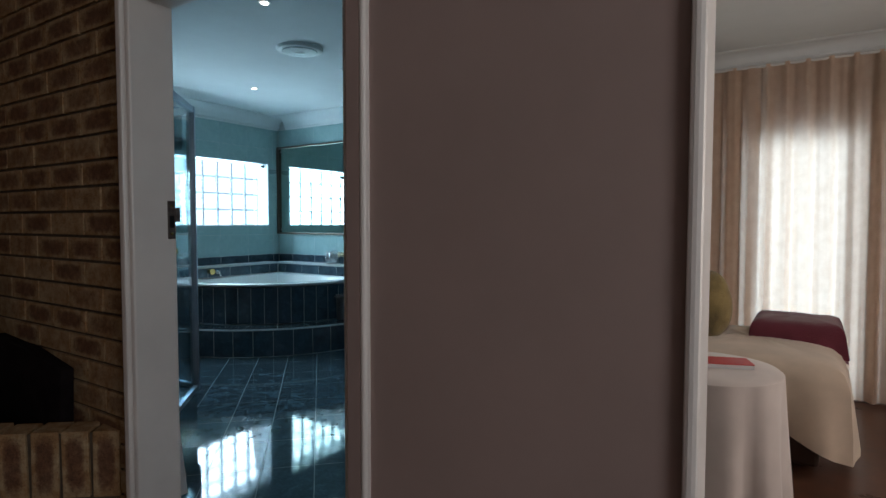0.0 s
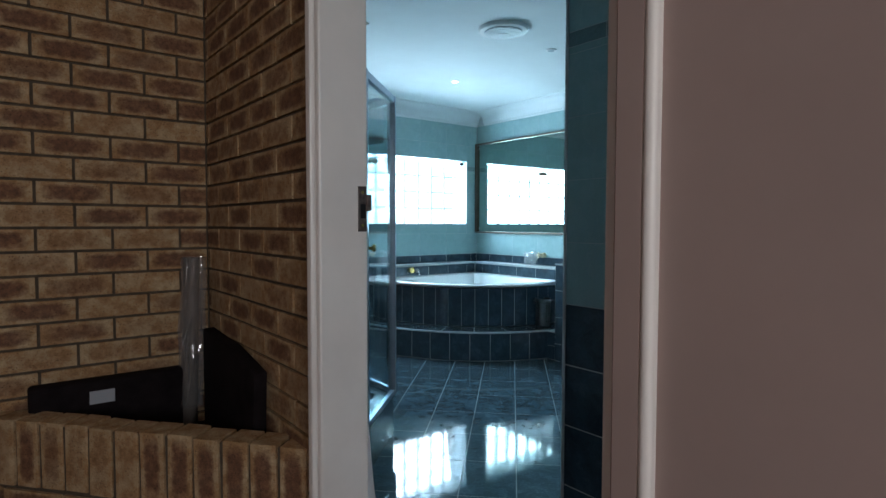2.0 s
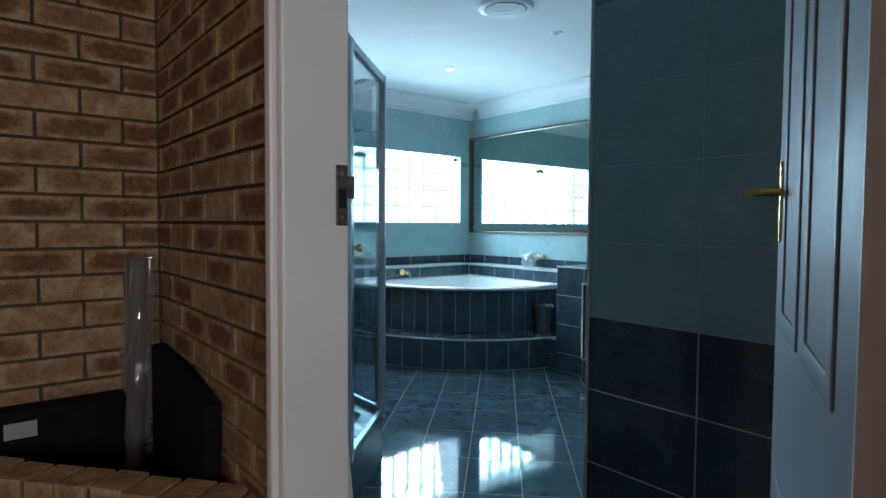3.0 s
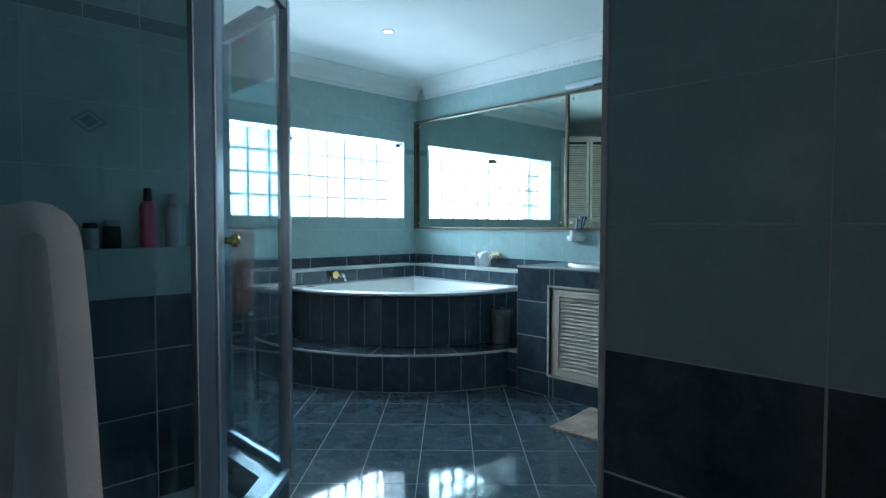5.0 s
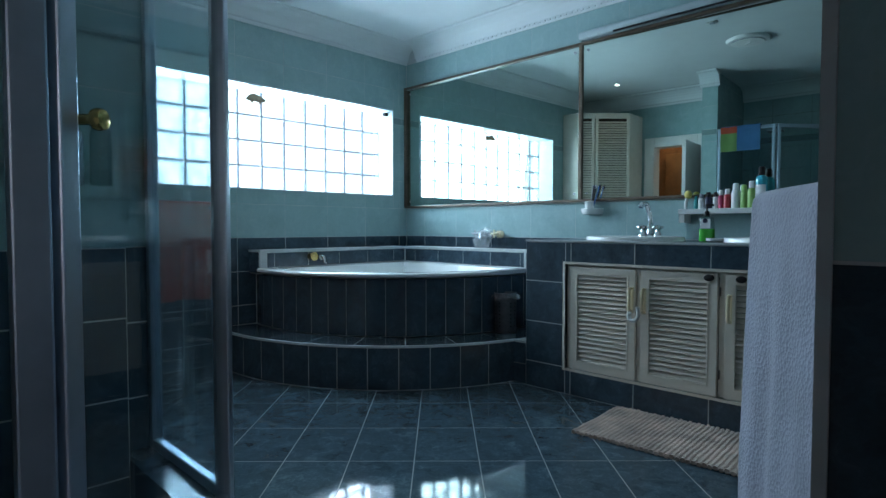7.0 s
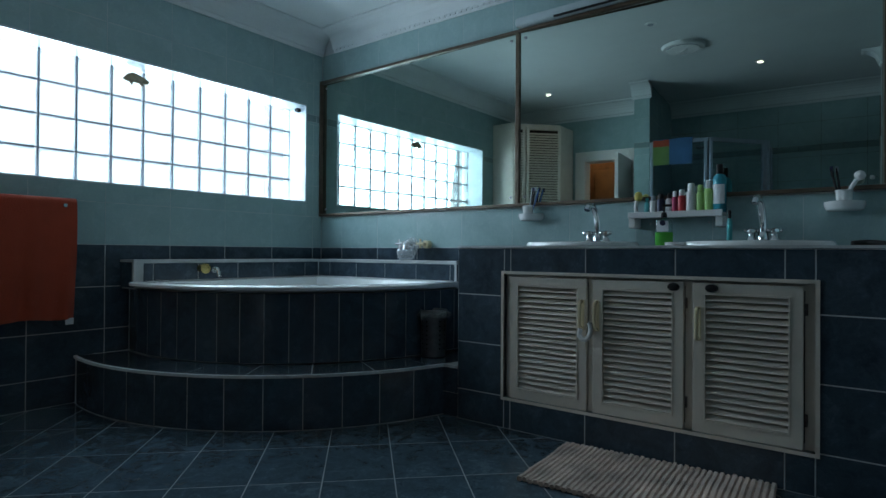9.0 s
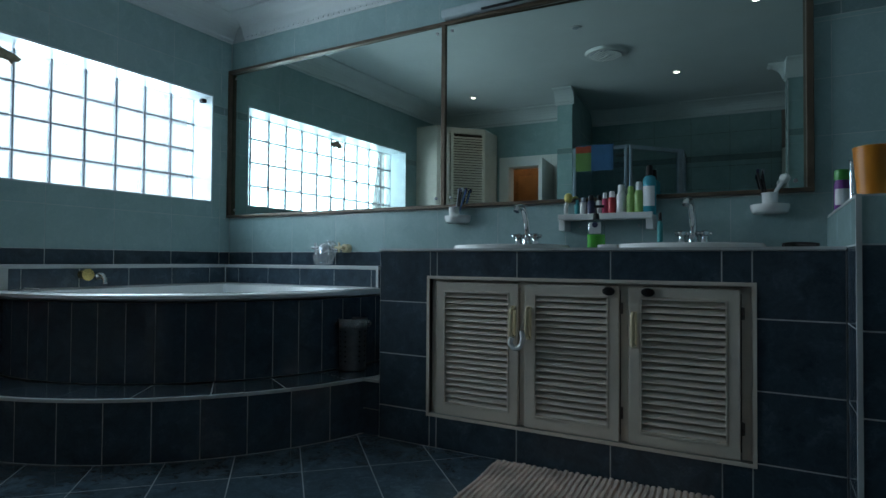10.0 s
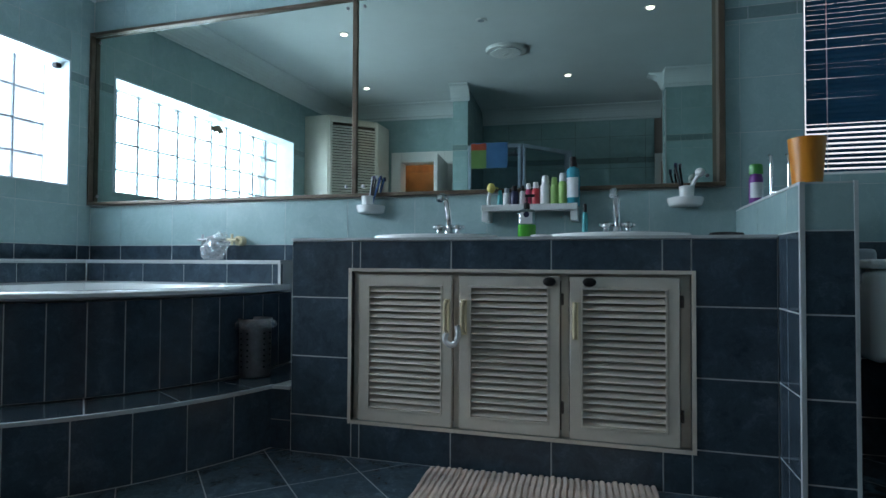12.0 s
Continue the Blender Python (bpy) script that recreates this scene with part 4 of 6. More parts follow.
    d3 = louvre_door(-2.507, -2.120, True, -1)
    for x0, x1, y in ((-3.403, -3.379, 0.022), (-2.116, -2.083, 0.022), (-2.964, -2.942, 0.022), (-2.539, -2.511, 0.022)):
        bm = bmesh.new()
        box(bm, x0, x1, VY + y, VY + 0.034, 0.159, 0.776)
        part("mullion", bm, CREAM_PAINT, v)
    bm = bmesh.new()
    box(bm, OPEN[0] + 0.001, OPEN[1] - 0.001, VY + 0.024, VY + 0.036, 0.750, OPEN[3] - 0.001)
    part("header", bm, CREAM_PAINT, v)
    for x in (-2.582, -2.434):
        k = bmesh.new()
        lathe(k, 0, 0, 0, [(0.020, 0), (0.022, 0.006), (0.020, 0.016), (0.012, 0.020)], 20)
        ob = part("catch", k, BLACK, v, "black round rubber stop", True)
        ob.matrix_world = pose(x, VY + 0.006, 0.746, 90, 0, 0)
        ob.scale = (1.15, 0.8, 1)
    # child lock hooked over two handles
    k = bmesh.new()
    tube(k, [(-2.938, 4.575, 0.57), (-2.930, 4.573, 0.535), (-2.945, 4.571, 0.500), (-2.968, 4.571, 0.495), (-2.985, 4.572, 0.515), (-2.978, 4.573, 0.54)], 0.011, 10)
    solid("child_lock", k, WHITE_PLASTIC, "white plastic child lock hooked on cupboard handles", "child lock", smooth=True)


vanity()


def basin(x):
    b = thing("wash_basin", "white oval ceramic basin set in the vanity top", "basin", (x, 4.935, VZ), group="basins on the vanity")
    bm = bmesh.new()
    prof = [(1.0, -0.002), (1.0, 0.012), (0.975, 0.022), (0.93, 0.024), (0.87, 0.018), (0.82, -0.01), (0.70, -0.08), (0.45, -0.13), (0.12, -0.145)]
    rings = []
    for s, z in prof:
        rings.append([bm.verts.new((0.295 * s * math.cos(2 * math.pi * i / 48), 0.225 * s * math.sin(2 * math.pi * i / 48), z)) for i in range(48)])
    for a, c in zip(rings, rings[1:]):
        for i in range(48):
            bm.faces.new((a[i], a[(i + 1) % 48], c[(i + 1) % 48], c[i]))
    bm.faces.new(rings[-1])
    part("bowl", bm, ENAMEL, b, smooth=True)
    bm = bmesh.new()
    lathe(bm, 0, 0, -0.144, [(0.022, 0), (0.024, 0.003), (0.016, 0.005)], 18)
    part("drain", bm, CHROME, b, smooth=True)
    return b


def mixer(x):
    t = thing("basin_mixer", "chrome swan neck basin mixer with two cross handles", "tap", (x, 5.16, VZ), group="basin taps")
    bm = bmesh.new()
    lathe(bm, 0, 0, 0.018, [(0.034, 0), (0.034, 0.010), (0.024, 0.018), (0.022, 0.045), (0.016, 0.055)], 20)
    tube(bm, [(0, 0, 0.04), (0, 0.002, 0.11), (-0.004, -0.018, 0.185), (-0.010, -0.05, 0.222), (-0.016, -0.085, 0.222), (-0.019, -0.10, 0.200)], 0.0165, 14)
    part("spout", bm, CHROME, t, smooth=True)
    for s in (-1, 1):
        bm = bmesh.new()
        lathe(bm, s * 0.048, 0, 0.018, [(0.028, 0), (0.026, 0.016), (0.016, 0.028), (0.016, 0.046), (0.022, 0.052), (0.022, 0.066), (0.010, 0.074)], 18)
        rod(bm, (s * 0.048 - 0.024, -0.010, 0.078), (s * 0.048 + 0.024, 0.010, 0.078), 0.0075, 10)
        rod(bm, (s * 0.048 - 0.010, 0.024, 0.078), (s * 0.048 + 0.010, -0.024, 0.078), 0.0075, 10)
        for a in (-0.024, 0.024):
            bmesh.ops.create_icosphere(bm, subdivisions=1, radius=0.010, matrix=Matrix.Translation((s * 0.048 + a, 0.43 * a, 0.078)))
        part("handle", bm, CHROME, t, "chrome cross handle", True)


for x in (-3.14, -2.33):
    basin(x)
    mixer(x + 0.0)


# ---- mirror ----
def wall_mirror():
    """Two panes that hang slightly out of line with each other, in one flat frame."""
    z0, z1 = 1.196, 2.276
    m = thing("wall_mirror", "wide wall mirror in two panes with bronze frame", "mirror")
    for x0, x1, yaw, y in ((-5.590, -3.722, -0.6, NORTH - 0.010), (-3.710, -1.876, 2.0, NORTH + 0.011)):
        k = math.tan(radians(yaw))
        w, mid = (x1 - x0) / 2, (x0 + x1) / 2
        bm = bmesh.new()
        box(bm, -w, w, 0, 0.005, 0, z1 - z0 - 0.002)
        ob = part("pane", bm, MIRROR, m, "silvered mirror pane")
        ob.matrix_world = pose(mid, y, z0 + 0.001, 0, 0, yaw)
        for x in (x0 + 0.045, x1 - 0.045):
            for z in (z0 + 0.04, z1 - 0.04):
                c = bmesh.new()
                lathe(c, 0, 0, 0, [(0.010, 0), (0.009, 0.004), (0.003, 0.007)], 14)
                sc = part("screw", c, STEEL, m, "small steel mirror screw", True)
                sc.matrix_world = pose(x, y + k * (x - mid) - 0.0005, z, 90, 0, 0)
    f, ya, yb = 0.020, NORTH - 0.034, NORTH - 0.001
    for b in ((-5.598, -1.852, ya, yb, z1, z1 + f), (-5.598, -1.852, ya, yb, z0 - f, z0), (-5.598, -5.580, ya, yb, z0, z1), (-1.880, -1.852, ya, NORTH + 0.05, z0, z1), (-3.730, -3.702, ya, yb, z0, z1)):
        bm = bmesh.new()
        box(bm, *b)
        bevel(bm, 0.003, 2)
        part("frame", bm, BRONZE_TRIM, m, "bronze coloured frame")


wall_mirror()


def pony_wall():
    w = thing("pony_wall", "low tiled wall between vanity and toilet", "wall", kind="structure")
    x0, x1, y0, z1 = -1.806, -1.660, 4.36, 1.065
    bm = bmesh.new()
    box(bm, x0 + S, x1 - S, y0 + S, NORTH, 0, z1 - S)
    part("body", bm, GROUT, w)
    up = (0, 0, 1)
    for o, u, n in (((x0, y0 + S, 0), (1, 0, 0), x1 - x0), ((x0 + S, NORTH, 0), (0, -1, 0), NORTH - y0), ((x1 - S, y0, 0), (0, 1, 0), NORTH - y0)):
        pieces("tile", w, o, u, up, n, 0, DADO, TU, TV, 0.0, DADO - 4 * TV, DARK_TILE)
        pieces("tile", w, o, u, up, n, DADO, z1 - 0.004, TU, TV, 0.0, DADO, LIGHT_TILE)
    pieces("tile", w, (x0, y0, z1 - S), (1, 0, 0), (0, 1, 0), x1 - x0, 0.004, NORTH - y0, TU, TV, 0.0, 0.0, LIGHT_TILE)
    bm = bmesh.new()
    box(bm, x0 - 0.004, x0 + 0.010, y0 - 0.004, y0 + 0.010, 0, z1)
    box(bm, x0 - 0.003, x0 + 0.008, y0 + 0.01, NORTH - 0.08, z1 - 0.006, z1 + 0.002)
    box(bm, x1 - 0.008, x1 + 0.003, y0 - 0.003, y0 + 0.008, 0, z1)
    part("edge_trim", bm, TRIM, w, "white edging strip")


pony_wall()


# ---- shower ----
A, B = Vector((-2.56, 1.87)), Vector((-3.035, 2.365))


def shower():
    s = thing("shower_enclosure", "corner shower with glass panels, grey frame and tiled kerb", "shower")
    kz, top = 0.25, 2.05
    path = [Vector((-2.56, 1.302)), A, B, Vector((-3.598, 2.365))]
    bm = bmesh.new()
    inn = [Vector((-2.66, 1.302)), Vector((-2.66, 1.83)), Vector((-3.08, 2.265)), Vector((-3.598, 2.265))]
    prism(bm, path + list(reversed(inn)), 0, kz)
    part("kerb", bm, DARK_TILE, s, "dark tiled kerb")
    bm = bmesh.new()
    prism(bm, inn + [Vector((-3.598, 1.302))], 0, 0.10)
    part("tray", bm, ENAMEL, s, "white shower tray")

    def bar(bm, a, b, w, d):
        a, b = Vector(a), Vector(b)
        v = box(bm, -w / 2, w / 2, -d / 2, d / 2, 0, (b - a).length)
        q = (b - a).to_track_quat("Z", "Y").to_matrix().to_4x4()
        bmesh.ops.transform(bm, matrix=Matrix.Translation(a) @ q, verts=v)

    for p, q in zip(path, path[1:]):
        d = (q - p).normalized()
        ang = math.degrees(math.atan2(d.y, d.x))
        n = Vector((d.y, -d.x))
        ln = (q - p).length
        for z, hgt in ((kz + 0.016, 0.032), (top - 0.02, 0.04)):
            bm = bmesh.new()
            box(bm, 0, ln, -0.015, 0.015, -hgt / 2, hgt / 2)
            bevel(bm, 0.004)
            ob = part("rail", bm, ALUMINIUM, s)
            ob.matrix_world = pose(p.x, p.y, z, 0, 0, ang)
        bm = bmesh.new()
        box(bm, 0.03, ln - 0.03, -0.003, 0.003, kz + 0.03, top - 0.04)
        ob = part("glass_panel", bm, LIMED_GLASS if p == B else SHOWER_GLASS, s, "clear glass with water marks")
        ob.matrix_world = pose(p.x, p.y, 0, 0, 0, ang)
    for p, w, ang in ((path[0] + Vector((0, 0.02)), 0.035, 90), (A + Vector((0.004, -0.012)), 0.05, 90), (A + Vector((-0.028, 0.034)), 0.045, 135), (B + Vector((0.012, -0.010)), 0.032, 135), (B + Vector((-0.025, 0.0)), 0.03, 180), (path[3] + Vector((0.02, 0)), 0.03, 180)):
        bm = bmesh.new()
        box(bm, -w / 2, w / 2, -0.018, 0.018, kz, top)
        bevel(bm, 0.004)
        ob = part("post", bm, ALUMINIUM, s, "grey aluminium post")
        ob.matrix_world = pose(p.x, p.y, 0, 0, 0, ang)
    # knob on the door
    d = (B - A).normalized()
    n = Vector((-d.y, d.x)) * -1
    if n.x < 0:
        n = -n
    k = A + d * 0.085
    bm = bmesh.new()
    lathe(bm, 0, 0, 0, [(0.011, -0.03), (0.009, 0.0), (0.009, 0.030), (0.017, 0.034), (0.019, 0.042), (0.016, 0.050), (0.006, 0.052)], 20)
    ob = part("knob", bm, BRASS, s, "round brass knob", True)
    ob.matrix_world = Matrix.Translation((k.x, k.y, 1.168)) @ Vector((n.x, n.y, 0)).to_track_quat("Z", "Y").to_matrix().to_4x4()


shower()

# ledge along the shower's tiled side, with its bottles
bm = bmesh.new()
box(bm, -3.598, -3.5009, 1.302, 2.26, 0.10, 0.93)
ledge_low = solid("shower_ledge", bm, GROUT, "dark tiled ledge inside the shower", "ledge")
pieces("tile", ledge_low, (-3.5009, 1.302, 0), (0, 1, 0), (0, 0, 1), 0.958, 0.10, 0.93, TU, TV, -0.057, -0.301, DARK_TILE)
bm = bmesh.new()
box(bm, -3.598, -3.499, 1.302, 2.26, 0.931, 1.12)
part("ledge_top", bm, LIGHT_TILE, ledge_low, "pale tiled upper band")


def bottle(name, label, x, y, z, r, h, body, cap=None, neck=0.45, category="bottle", squash=1.0, cap_h=0.22, pump=False, sticker=None):
    b = thing(name, label, category, (x, y, z), random.uniform(-20, 20))
    bm = bmesh.new()
    hb = h * (1 - cap_h)
    lathe(bm, 0, 0, 0, [(r * 0.9, 0), (r, 0.006), (r, hb * 0.86), (r * 0.85, hb * 0.95), (r * neck, hb)], 24)
    for v in bm.verts:
        v.co.y *= squash
    part("body", bm, body, b, smooth=True)
    if cap:
        bm = bmesh.new()
        lathe(bm, 0, 0, hb, [(r * neck * 1.15, 0), (r * neck * 1.2, 0.004), (r * neck * 1.1, h - hb - 0.004), (r * neck * 0.9, h - hb)], 20)
        if pump:
            rod(bm, (0, 0, h - 0.01), (0, 0, h + 0.03), 0.004, 8)
            box(bm, -0.008, 0.035, -0.007, 0.007, h + 0.026, h + 0.038)
        part("cap", bm, cap, b, smooth=True)
    if sticker:
        bm = bmesh.new()
        seg, rr = 12, r * 1.012
        lo = [bm.verts.new((rr * math.sin(-1.1 + 2.2 * i / seg), -rr * squash * math.cos(-1.1 + 2.2 * i / seg), hb * 0.22)) for i in range(seg + 1)]
        hi = [bm.verts.new((v.co.x, v.co.y, hb * 0.72)) for v in lo]
        for i in range(seg):
            bm.faces.new((lo[i], lo[i + 1], hi[i + 1], hi[i]))
        part("label", bm, sticker, b, "printed paper label", True)
    return b


def flat(name, c, rough=0.4):
    return plain(name, c, rough, vary=0.06, bump=0.0)


PINK, GREY_PL, TEAL, LIME, PURPLE, RED_PL, NAVY = flat("pink plastic", (0.62, 0.06, 0.15)), flat("grey plastic", (0.32, 0.36, 0.40)), flat("teal plastic", (0.03, 0.35, 0.36)), flat("lime plastic", (0.32, 0.55, 0.16)), flat("purple plastic", (0.16, 0.03, 0.22)), flat("red plastic", (0.55, 0.04, 0.05)), flat("navy plastic", (0.02, 0.025, 0.07))
GREEN_PL, YELLOW, ORANGE, PAPER, BLUE_PL = flat("green plastic", (0.04, 0.30, 0.06)), flat("yellow plastic", (0.75, 0.62, 0.16)), flat("orange plastic", (0.72, 0.24, 0.025), 0.35), flat("white label", (0.7, 0.72, 0.74), 0.6), flat("blue plastic", (0.05, 0.16, 0.45))

LZ = 1.12
bottle("shampoo_bottle", "pink shampoo bottle with dark cap on shower ledge", -3.545, 2.03, LZ, 0.030, 0.24, PINK, BLACK)
bottle("shampoo_bottle", "grey shampoo bottle standing on shower ledge", -3.55, 2.13, LZ, 0.032, 0.22, GREY_PL, GREY_PL)
bottle("shampoo_bottle", "pale grey conditioner bottle on shower ledge", -3.55, 2.21, LZ, 0.030, 0.24, PALE_BOTTLE, GREY_PL)
bottle("shower_jar", "small dark jar on shower ledge", -3.55, 1.90, LZ, 0.032, 0.11, BLACK, GREY_PL, 0.8)
bottle("shower_jar", "small grey jar on shower ledge", -3.56, 1.83, LZ, 0.028, 0.10, GREY_PL, BLACK, 0.8)

# shower rose on the back wall
rose = thing("shower_rose", "square steel shower head on an arm", "shower head")
bm = bmesh.new()
tube(bm, [(-3.2, 1.31, 2.15), (-3.2, 1.42, 2.17), (-3.2, 1.55, 2.10)], 0.010)
part("arm", bm, STEEL, rose, smooth=True)
bm = bmesh.new()
box(bm, -3.28, -3.12, 1.49, 1.65, 2.085, 2.10)
bevel(bm, 0.004)
part("head", bm, STEEL, rose)


# ---- towels ----
def hung_towel(name, label, x0, x1, z0, z1, depth, mat, at, turn, folds=0.012, seed=1, thick=0.008, hem=None, flare=0.0, belly=0.0):
    """A towel folded over a rail: two hanging sides with soft folds and a rounded top."""
    t = thing(name, label, "towel", at, turn)
    bm = bmesh.new()
    nx, nz = 36, 30
    w = x1 - x0
    rows = []
    for j in range(2 * nz + 9):
        if j <= nz:
            side, z, y = 1, z0 + (z1 - z0) * j / nz, depth / 2
        elif j < nz + 8:
            a = math.pi * (j - nz) / 8
            z, y = z1 + depth / 2 * math.sin(a), depth / 2 * math.cos(a)
        else:
            z, y = z1 - (z1 - z0 - 0.06) * (j - nz - 8) / nz, -depth / 2
        row = []
        for i in range(nx + 1):
            u = i / nx
            drop = (z1 - z) / (z1 - z0)
            f = folds * drop * (math.sin(u * 17 + seed * 2.1) + 0.6 * math.sin(u * 31 + seed + z * 3)) + 0.004 * noise.noise((u * 6, z * 5, seed))
            spread = 1 + 0.06 * max(drop, 0) * math.sin(seed + z * 4) + flare * max(drop, 0)
            row.append(bm.verts.new(((x0 + x1) / 2 + (u - 0.5) * w * spread, y * (1 + belly * max(drop, 0)) + (f if y > 0 else f * 0.6), z + (0.006 * math.sin(u * 9 + seed) if j in (0, 2 * nz + 8) else 0))))
        rows.append(row)
    for a, b in zip(rows, rows[1:]):
        for i in range(nx):
            bm.faces.new((a[i], a[i + 1], b[i + 1], b[i]))
    bmesh.ops.recalc_face_normals(bm, faces=bm.faces[:])
    bmesh.ops.solidify(bm, geom=bm.faces[:], thickness=thick)
    bm.faces.ensure_lookup_table()
    part("cloth", bm, mat, t, smooth=True)
    # woven band above the front hem, following the folds
    if hem:
        bm = bmesh.new()
        strip = []
        for z in (z0 + 0.05, z0 + 0.065, z0 + 0.08, z0 + 0.095):
            drop = (z1 - z) / (z1 - z0)
            spread = 1 + 0.06 * drop * math.sin(seed + z * 4) + flare * drop
            strip.append([bm.verts.new(((x0 + x1) / 2 + (i / nx - 0.5) * w * spread, depth / 2 * (1 + belly * drop) + folds * drop * (math.sin(i / nx * 17 + seed * 2.1) + 0.6 * math.sin(i / nx * 31 + seed + z * 3)) + 0.004 * noise.noise((i / nx * 6, z * 5, seed)) + 0.002, z)) for i in range(nx + 1)])
        for a, b in zip(strip, strip[1:]):
            for i in range(nx):
                bm.faces.new((a[i], a[i + 1], b[i + 1], b[i]))
        bmesh.ops.recalc_face_normals(bm, faces=bm.faces[:])
        bmesh.ops.solidify(bm, geom=bm.faces[:], thickness=0.002)
        part("hem_band", bm, hem, t, "flat woven band above the hem", True)
    return t


def towel_rail(at, turn, length, z):
    r = thing("towel_rail", "chrome towel rail fixed to tiled wall", "towel rail", at, turn)
    bm = bmesh.new()
    rod(bm, (-length / 2, 0, z), (length / 2, 0, z), 0.008)
    part("bar", bm, CHROME, r, smooth=True)
    for s in (-1, 1):
        bm = bmesh.new()
        rod(bm, (s * length / 2, 0, z), (s * length / 2, -0.055, z), 0.010)
        part("bracket", bm, CHROME, r, smooth=True)


# white towel beside the doorway, on the bathroom's side
towel_rail((-2.07, 1.375, 0), 0, 0.36, 1.185)
hung_towel("towel_white", "white bath towel hanging over a rail", -0.25, 0.235, 0.25, 1.192, 0.090, TOWEL, (-2.048, 1.385, 0), 0, 0.010, 2, 0.034, WHITE_CLOTH, 0.08, 1.1)
# lilac towel on a swing rail that stands out from the partition
swing = thing("towel_rail", "chrome swing arm towel rail on the partition", "towel rail", (-1.60, 2.452, 0), 122.5)
bm = bmesh.new()
rod(bm, (0.008, 0, 1.035), (0.50, 0, 1.035), 0.008)
part("bar", bm, CHROME, swing, smooth=True)
bm = bmesh.new()
lathe(bm, 0.012, 0, 1.0, [(0.012, 0), (0.016, 0.004), (0.016, 0.066), (0.012, 0.07)], 18)
part("bracket", bm, CHROME, swing, smooth=True)
tw = hung_towel("towel_lilac", "pale lilac towel with pink stitching on a swing rail", -0.20, 0.225, 0.12, 1.035, 0.05, LILAC_TOWEL, (-1.735, 2.665, 0), 122.5, 0.008, 5, 0.014, None, 0.10, 0.5)
for k in range(8):
    bm = bmesh.new()
    x, z = 0.190 - 0.008 * (k % 3), 0.16 + 0.024 * k
    rod(bm, (x, 0.060, z), (x - 0.014, 0.060, z + 0.02), 0.0035, 6)
    rod(bm, (x - 0.014, 0.060, z), (x, 0.060, z + 0.02), 0.0035, 6)
    part("stitching", bm, PINK_THREAD, tw, "pink cross stitch")
# red towel by the bath
towel_rail((-5.535, 3.20, 0), 90, 0.34, 1.13)
hung_towel("towel_red", "orange red bath towel hanging over a rail", -0.135, 0.30, 0.50, 1.145, 0.06, RED_TOWEL, (-5.53, 3.30, 0), -90, 0.007, 3, 0.008, RED_TOWEL)
bm = bmesh.new()
box(bm, -0.02, 0.02, -0.002, 0.002, -0.018, 0.018)
solid("towel_tag", bm, PAPER, "small white label hanging below red towel", "label", at=(-5.495, 3.40, 0.485), turn=90)
# striped beach towel over the shower panel
BLUE_CLOTH, GREEN_CLOTH = cloth("blue towelling", (0.035, 0.13, 0.28)), cloth("green towelling", (0.13, 0.24, 0.07))
bt = thing("beach_towel", "blue, green and red towel hung over the shower", "towel")
for nm, x0, x1, z0, z1, m in (("blue_part", -3.40, -3.18, 1.80, 2.06, BLUE_CLOTH), ("green_part", -3.56, -3.40, 1.80, 1.99, GREEN_CLOTH), ("red_part", -3.56, -3.40, 1.99, 2.06, RED_TOWEL)):
    bm = bmesh.new()
    vs = box(bm, x0, x1, 2.392, 2.400, z0, z1)
    bmesh.ops.subdivide_edges(bm, edges=bm.edges[:], cuts=5, use_grid_fill=True)
    for v in bm.verts:
        v.co.y += 0.004 * math.sin(v.co.x * 60)
    part(nm, bm, m, bt, smooth=True)
bm = bmesh.new()
box(bm, -3.56, -3.18, 2.33, 2.40, 2.056, 2.066)
part("fold", bm, BLUE_CLOTH, bt)


# ---- doors ----
def bathroom_door():
    d = thing("door_1", "white panelled door standing open with brass handle", "door", (-0.598, 1.215, 0), 115, kind="structure")
    bm = bmesh.new()
    box(bm, 0, 0.70, -0.035, 0, 0.01, 2.02)
    bevel(bm, 0.003)
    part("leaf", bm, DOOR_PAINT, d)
    for z0, z1 in ((0.20, 0.85), (1.10, 1.85)):
        for x0, x1 in ((0.09, 0.31), (0.37, 0.59)):
            bm = bmesh.new()
            ring(bm, x0, x1, z0, z1, 0.030, 0.030, -0.001, 0.0035)
            bevel(bm, 0.0020, 3)
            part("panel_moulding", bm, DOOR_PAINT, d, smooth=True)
    bm = bmesh.new()
    box(bm, 0.635, 0.67, -0.001, 0.005, 1.245, 1.388)
    bevel(bm, 0.002)
    part("handle_plate", bm, BRASS, d, "brass handle plate")
    bm = bmesh.new()
    tube(bm, [(0.65, 0.0, 1.335), (0.65, 0.05, 1.335), (0.628, 0.057, 1.335), (0.588, 0.055, 1.33)], 0.008)
    part("door_handle", bm, BRASS, d, "brass lever handle", True)


bathroom_door()

# latch keep in the door lining
keep = thing("strike_plate", "worn dark metal strike plate in white door lining", "strike plate")
bm = bmesh.new()
box(bm, -1.531, -1.5265, 1.268, 1.295, 1.268, 1.395)
box(bm, -1.532, -1.520, 1.293, 1.308, 1.325, 1.372)
bevel(bm, 0.0015)
part("plate", bm, RUST, keep)
for z in (1.285, 1.378):
    bm = bmesh.new()
    cyl(bm, 0, 0, 0, 0.002, 0.005, seg=10)
    ob = part("screw", bm, BRASS, keep)
    ob.matrix_world = pose(-1.5265, 1.281, z, 0, 90, 0)
bm = bmesh.new()
box(bm, -1.5275, -1.5255, 1.274, 1.290, 1.305, 1.345)
part("slot", bm, BLACK, keep)

